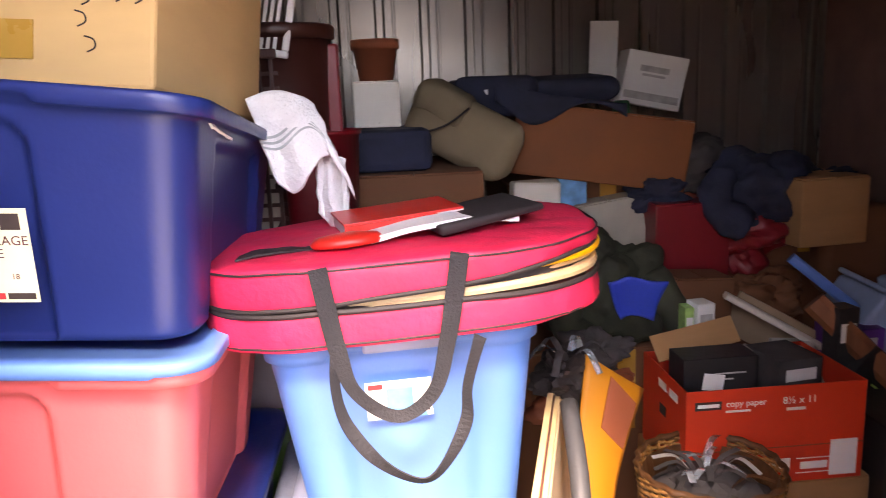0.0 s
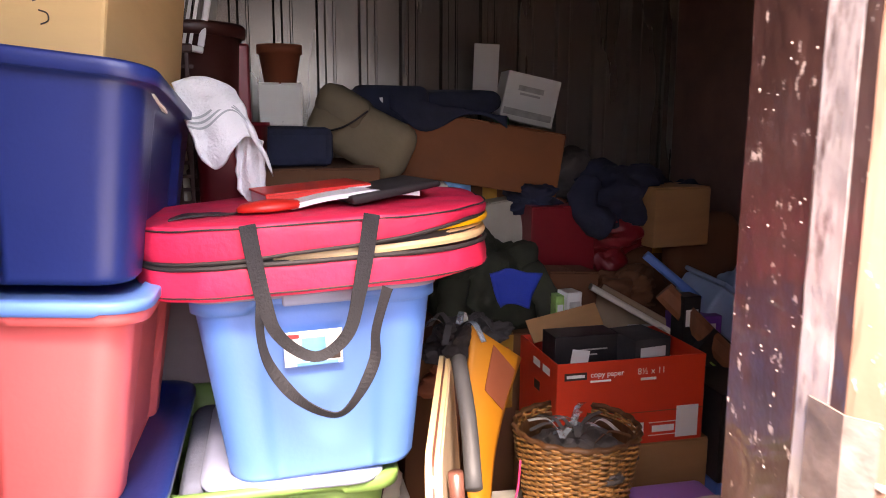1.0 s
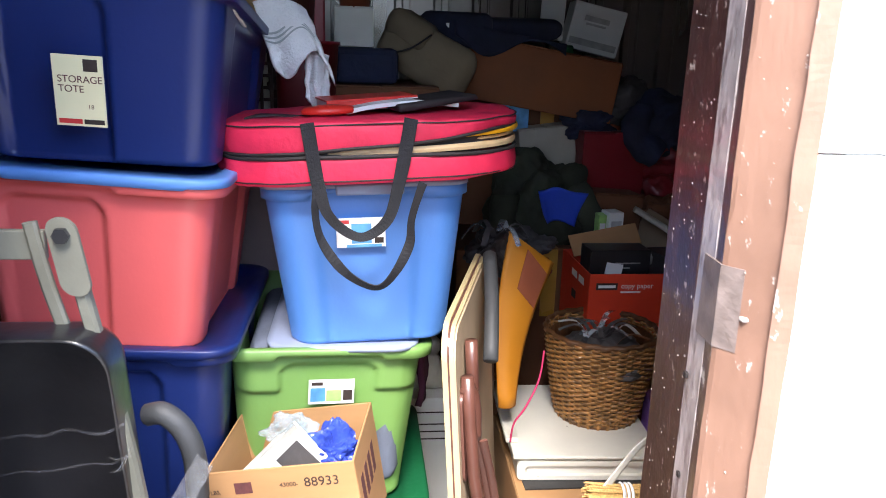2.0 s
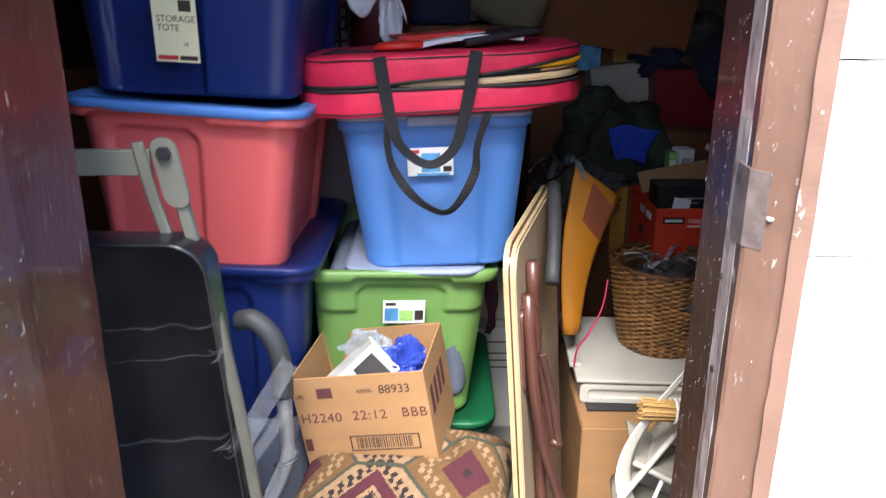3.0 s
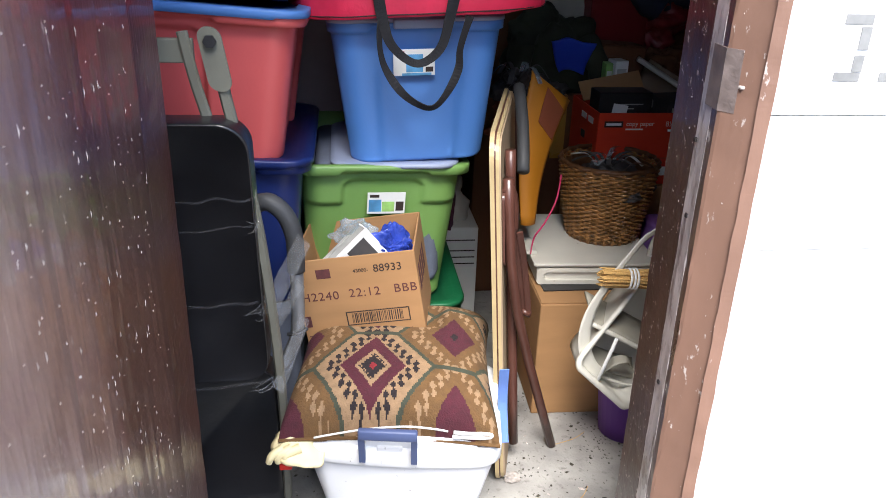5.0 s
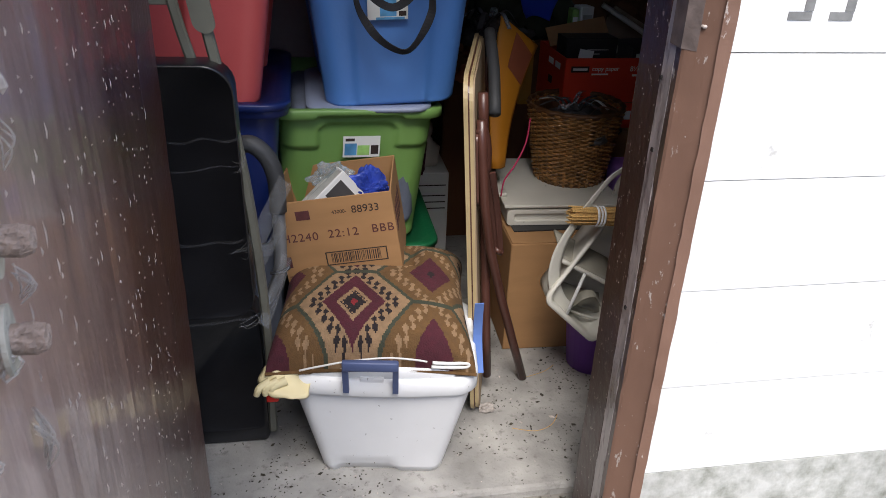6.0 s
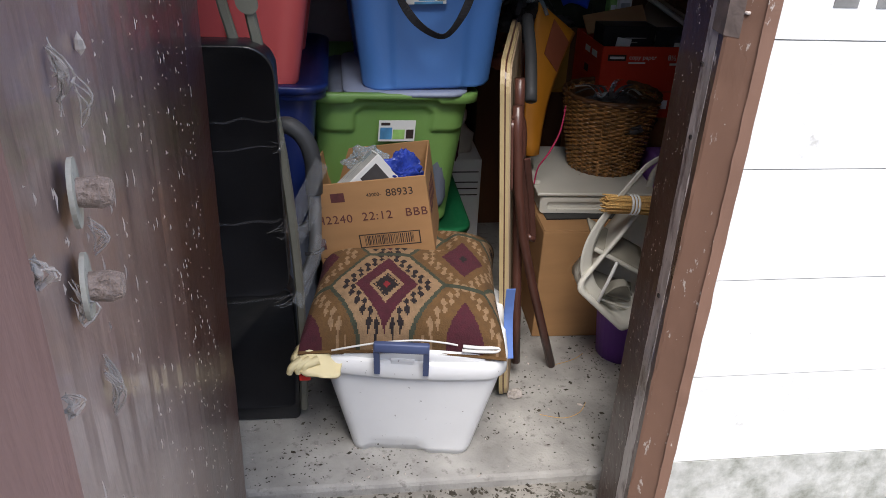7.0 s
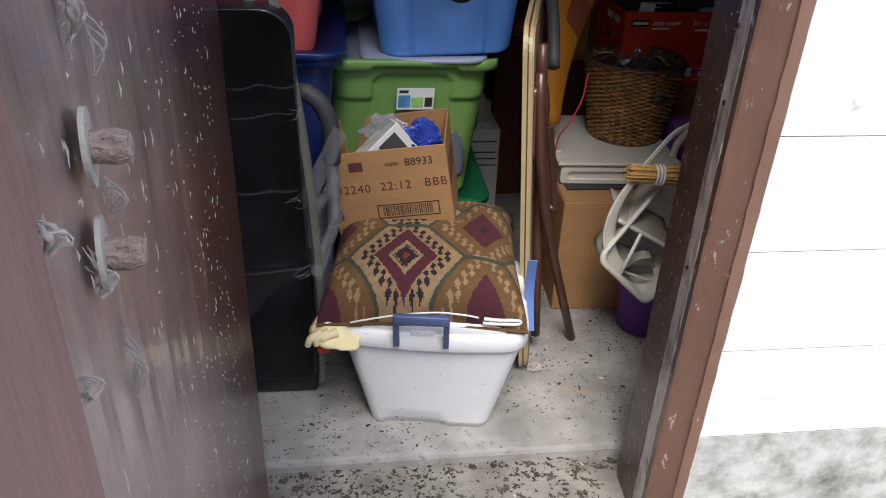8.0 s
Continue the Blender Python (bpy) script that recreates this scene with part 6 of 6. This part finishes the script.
for hx, hy, hz, hr, sd, mt, lab in ((1.02, 2.06, 1.20, 0.12, 12.2, M_DARKGREY, "dark hooded garment"), (0.96, 2.0, 1.10, 0.07, 13.3, M_RUST, "rust red garment"), (1.13, 1.96, 1.02, 0.11, 14.1, M_DKRED, "dark red garment"), (1.42, 2.05, 1.12, 0.11, 15.7, M_DARKCLOTH, "navy black garment"), (0.90, 1.98, 1.16, 0.07, 16.9, M_DARKCLOTH, "navy garment"), (1.16, 1.86, 0.86, 0.09, 17.4, M_CARD_DARK, "crumpled brown wrapping paper"), (0.60, 1.62, 0.80, 0.07, 18.8, M_DARKGREY, "dark plastic sheeting"), (0.55, 1.50, 0.74, 0.08, 19.2, M_RUST, "brown rag")):
    single("heaped_cloth", crumple(hr, sd, 1.25, 0.7, 0.8, 0.75, 5), mt, lab + " heaped on the pile", "cloth", pose(hx, hy, hz), smooth=True)
for (ax, ay, az), (bx, by, bz), w, t_, mt, lab in (((1.0, 1.72, 0.915), (1.24, 1.66, 0.775), 0.009, 0.02, M_CREAM, "pale wooden batten"), ((0.99, 1.58, 0.80), (1.20, 1.53, 0.715), 0.02, 0.035, M_GREYPAPER, "grey painted plank"), ((1.18, 1.60, 0.92), (1.38, 1.50, 0.70), 0.03, 0.015, M_WOOD, "reddish wooden board"), ((1.05, 1.80, 0.85), (1.28, 1.72, 0.72), 0.06, 0.01, M_TABLE_FACE, "tan fibreboard panel"), ((1.20, 1.76, 1.0), (1.36, 1.70, 0.86), 0.014, 0.012, M_BLUE, "blue plastic strip")):
    single("plank", tube([(ax, ay, az), (bx, by, bz)], 0, n=1, flat=(t_, w)), mt, lab + " lying across the pile", "plank", group="planks on the pile")
for x, y, z, w, d, h, mt, lab in ((0.885, 1.62, 0.782, 0.05, 0.06, 0.14, M_LABEL, "white printed carton"), (0.855, 1.63, 0.782, 0.025, 0.05, 0.13, M_LIME_INK, "lime green printed box"), (1.22, 1.55, 0.71, 0.06, 0.06, 0.20, M_BLACK, "black carton with white label"), (1.10, 1.62, 0.705, 0.10, 0.08, 0.09, M_GREYPAPER, "grey carton"), (1.26, 1.63, 0.705, 0.14, 0.1, 0.12, M_PURPLE, "dark purple box"), (1.02, 1.45, 0.70, 0.12, 0.14, 0.12, M_DARKGREY, "dark grey box"), (1.20, 1.30, 0.0, 0.3, 0.3, 0.45, M_BLUE, "blue plastic tub"), (1.20, 1.30, 0.452, 0.32, 0.28, 0.25, M_BLACK, "black case")):
    t_ = thing("small_box", lab + " among the clutter", "box", pose(x, y, z, 0, 0, rq.uniform(-12, 12)))
    part("body", block(0, w, 0, d, 0, h, 0.003), mt, t_)
    part("label", block(w * 0.15, w * 0.85, -0.001, 0.0, h * 0.55, h * 0.8), M_GREYPAPER if mt is M_LABEL else M_LABEL, t_)

# between the green tote and the table
sb = thing("shoe_box", "white box with dark printed lines on the floor", "box", pose(0.19, 1.50, 0.0))
part("body", block(0, 0.22, 0, 0.3, 0, 0.36, 0.003), M_LABEL, sb)
for z in (0.22, 0.245, 0.27, 0.31):
    part("printed_bar", block(0.01, 0.21, -0.001, 0.0, z, z + 0.004), M_INK, sb)
single("pale_cloth", crumple(0.08, 6.6, 1.1, 0.8, 1.1, 0.4), M_CREAM, "dingy pale cloth bundle on a white box", "cloth", pose(0.29, 1.60, 0.43), smooth=True)
single("mauve_cloth", rough_bm(sheet(lambda u, v: (0.275 + 0.02 * u, 1.30 + 0.1 * u, 0.78 - 0.35 * v), 6, 12, 0.02), 0.012, 16), mat("dull mauve cloth", (0.09, 0.02, 0.05), 0.9), "dull mauve cloth hanging behind a green tote", "cloth", smooth=True)

# ---- crumbs, leaves and flakes ----
rq = random.Random(21)


def crumbs(n, xr, yr, z, s0, s1, seed):
    r_ = random.Random(seed)
    bm = bmesh.new()
    made = 0
    while made < n:
        x, y = r_.uniform(*xr), r_.uniform(*yr)
        if noise.noise(Vector((x * 7, y * 7, seed))) + 0.6 * noise.noise(Vector((x * 25, y * 25, seed))) < r_.uniform(-0.35, 0.45):
            continue
        made += 1
        s = r_.uniform(s0, s1) * (1 if r_.random() < 0.9 else 1.8)
        a = r_.uniform(0, 6.28)
        c, q = math.cos(a) * s, math.sin(a) * s
        k = r_.uniform(0.25, 0.8)
        top = bm.verts.new((x, y, z + s * 0.5))
        ring = [bm.verts.new((x + c * u - q * v * k, y + q * u + c * v * k, z + 0.0003)) for u, v in ((1, 0), (0.2, 1), (-1, 0.3), (-0.4, -1))]
        for j in range(4):
            bm.faces.new((ring[j], ring[(j + 1) % 4], top))
    return bm


single("floor_crumbs", crumbs(1500, (-0.4, 0.75), (0.31, 1.0), 0.0, 0.0008, 0.0048, 1), M_DEBRIS, "dark leaf crumbs scattered on the concrete floor", "debris", kind="stuff")
single("sill_crumbs", crumbs(1500, (-0.35, 0.5), (0.02, 0.31), -0.03, 0.0015, 0.0065, 2), M_DEBRIS, "dark leaf litter along the door sill", "debris", kind="stuff")
single("paint_flakes", crumbs(60, (-0.35, 0.55), (0.05, 0.8), 0.0, 0.002, 0.006, 3), M_PALEBITS, "pale paint flakes on the floor", "debris", kind="stuff")
single("gravel", crumbs(500, (-0.4, 0.5), (-0.2, 0.3), -0.03, 0.002, 0.006, 4), M_GROUND, "grit on the ground before the sill", "gravel", kind="stuff")
for i, pts in enumerate((((0.42, 0.52, 0.001), (0.48, 0.50, 0.002), (0.53, 0.52, 0.001), (0.56, 0.56, 0.001)), ((0.52, 0.74, 0.001), (0.58, 0.76, 0.002), (0.62, 0.79, 0.001)))):
    single("dry_straw", tube(pts, 0.001, 5), M_STRAW, "thin dry straw on the concrete floor", "straw", group="straws on the floor")
single("cobweb_tuft", crumple(0.016, 3, 1.4, 0.8, 0.7, 0.6, 3), M_WEB, "dusty cobweb tuft at the foot of the table", "cobweb", pose(0.365, 0.60, 0.012))
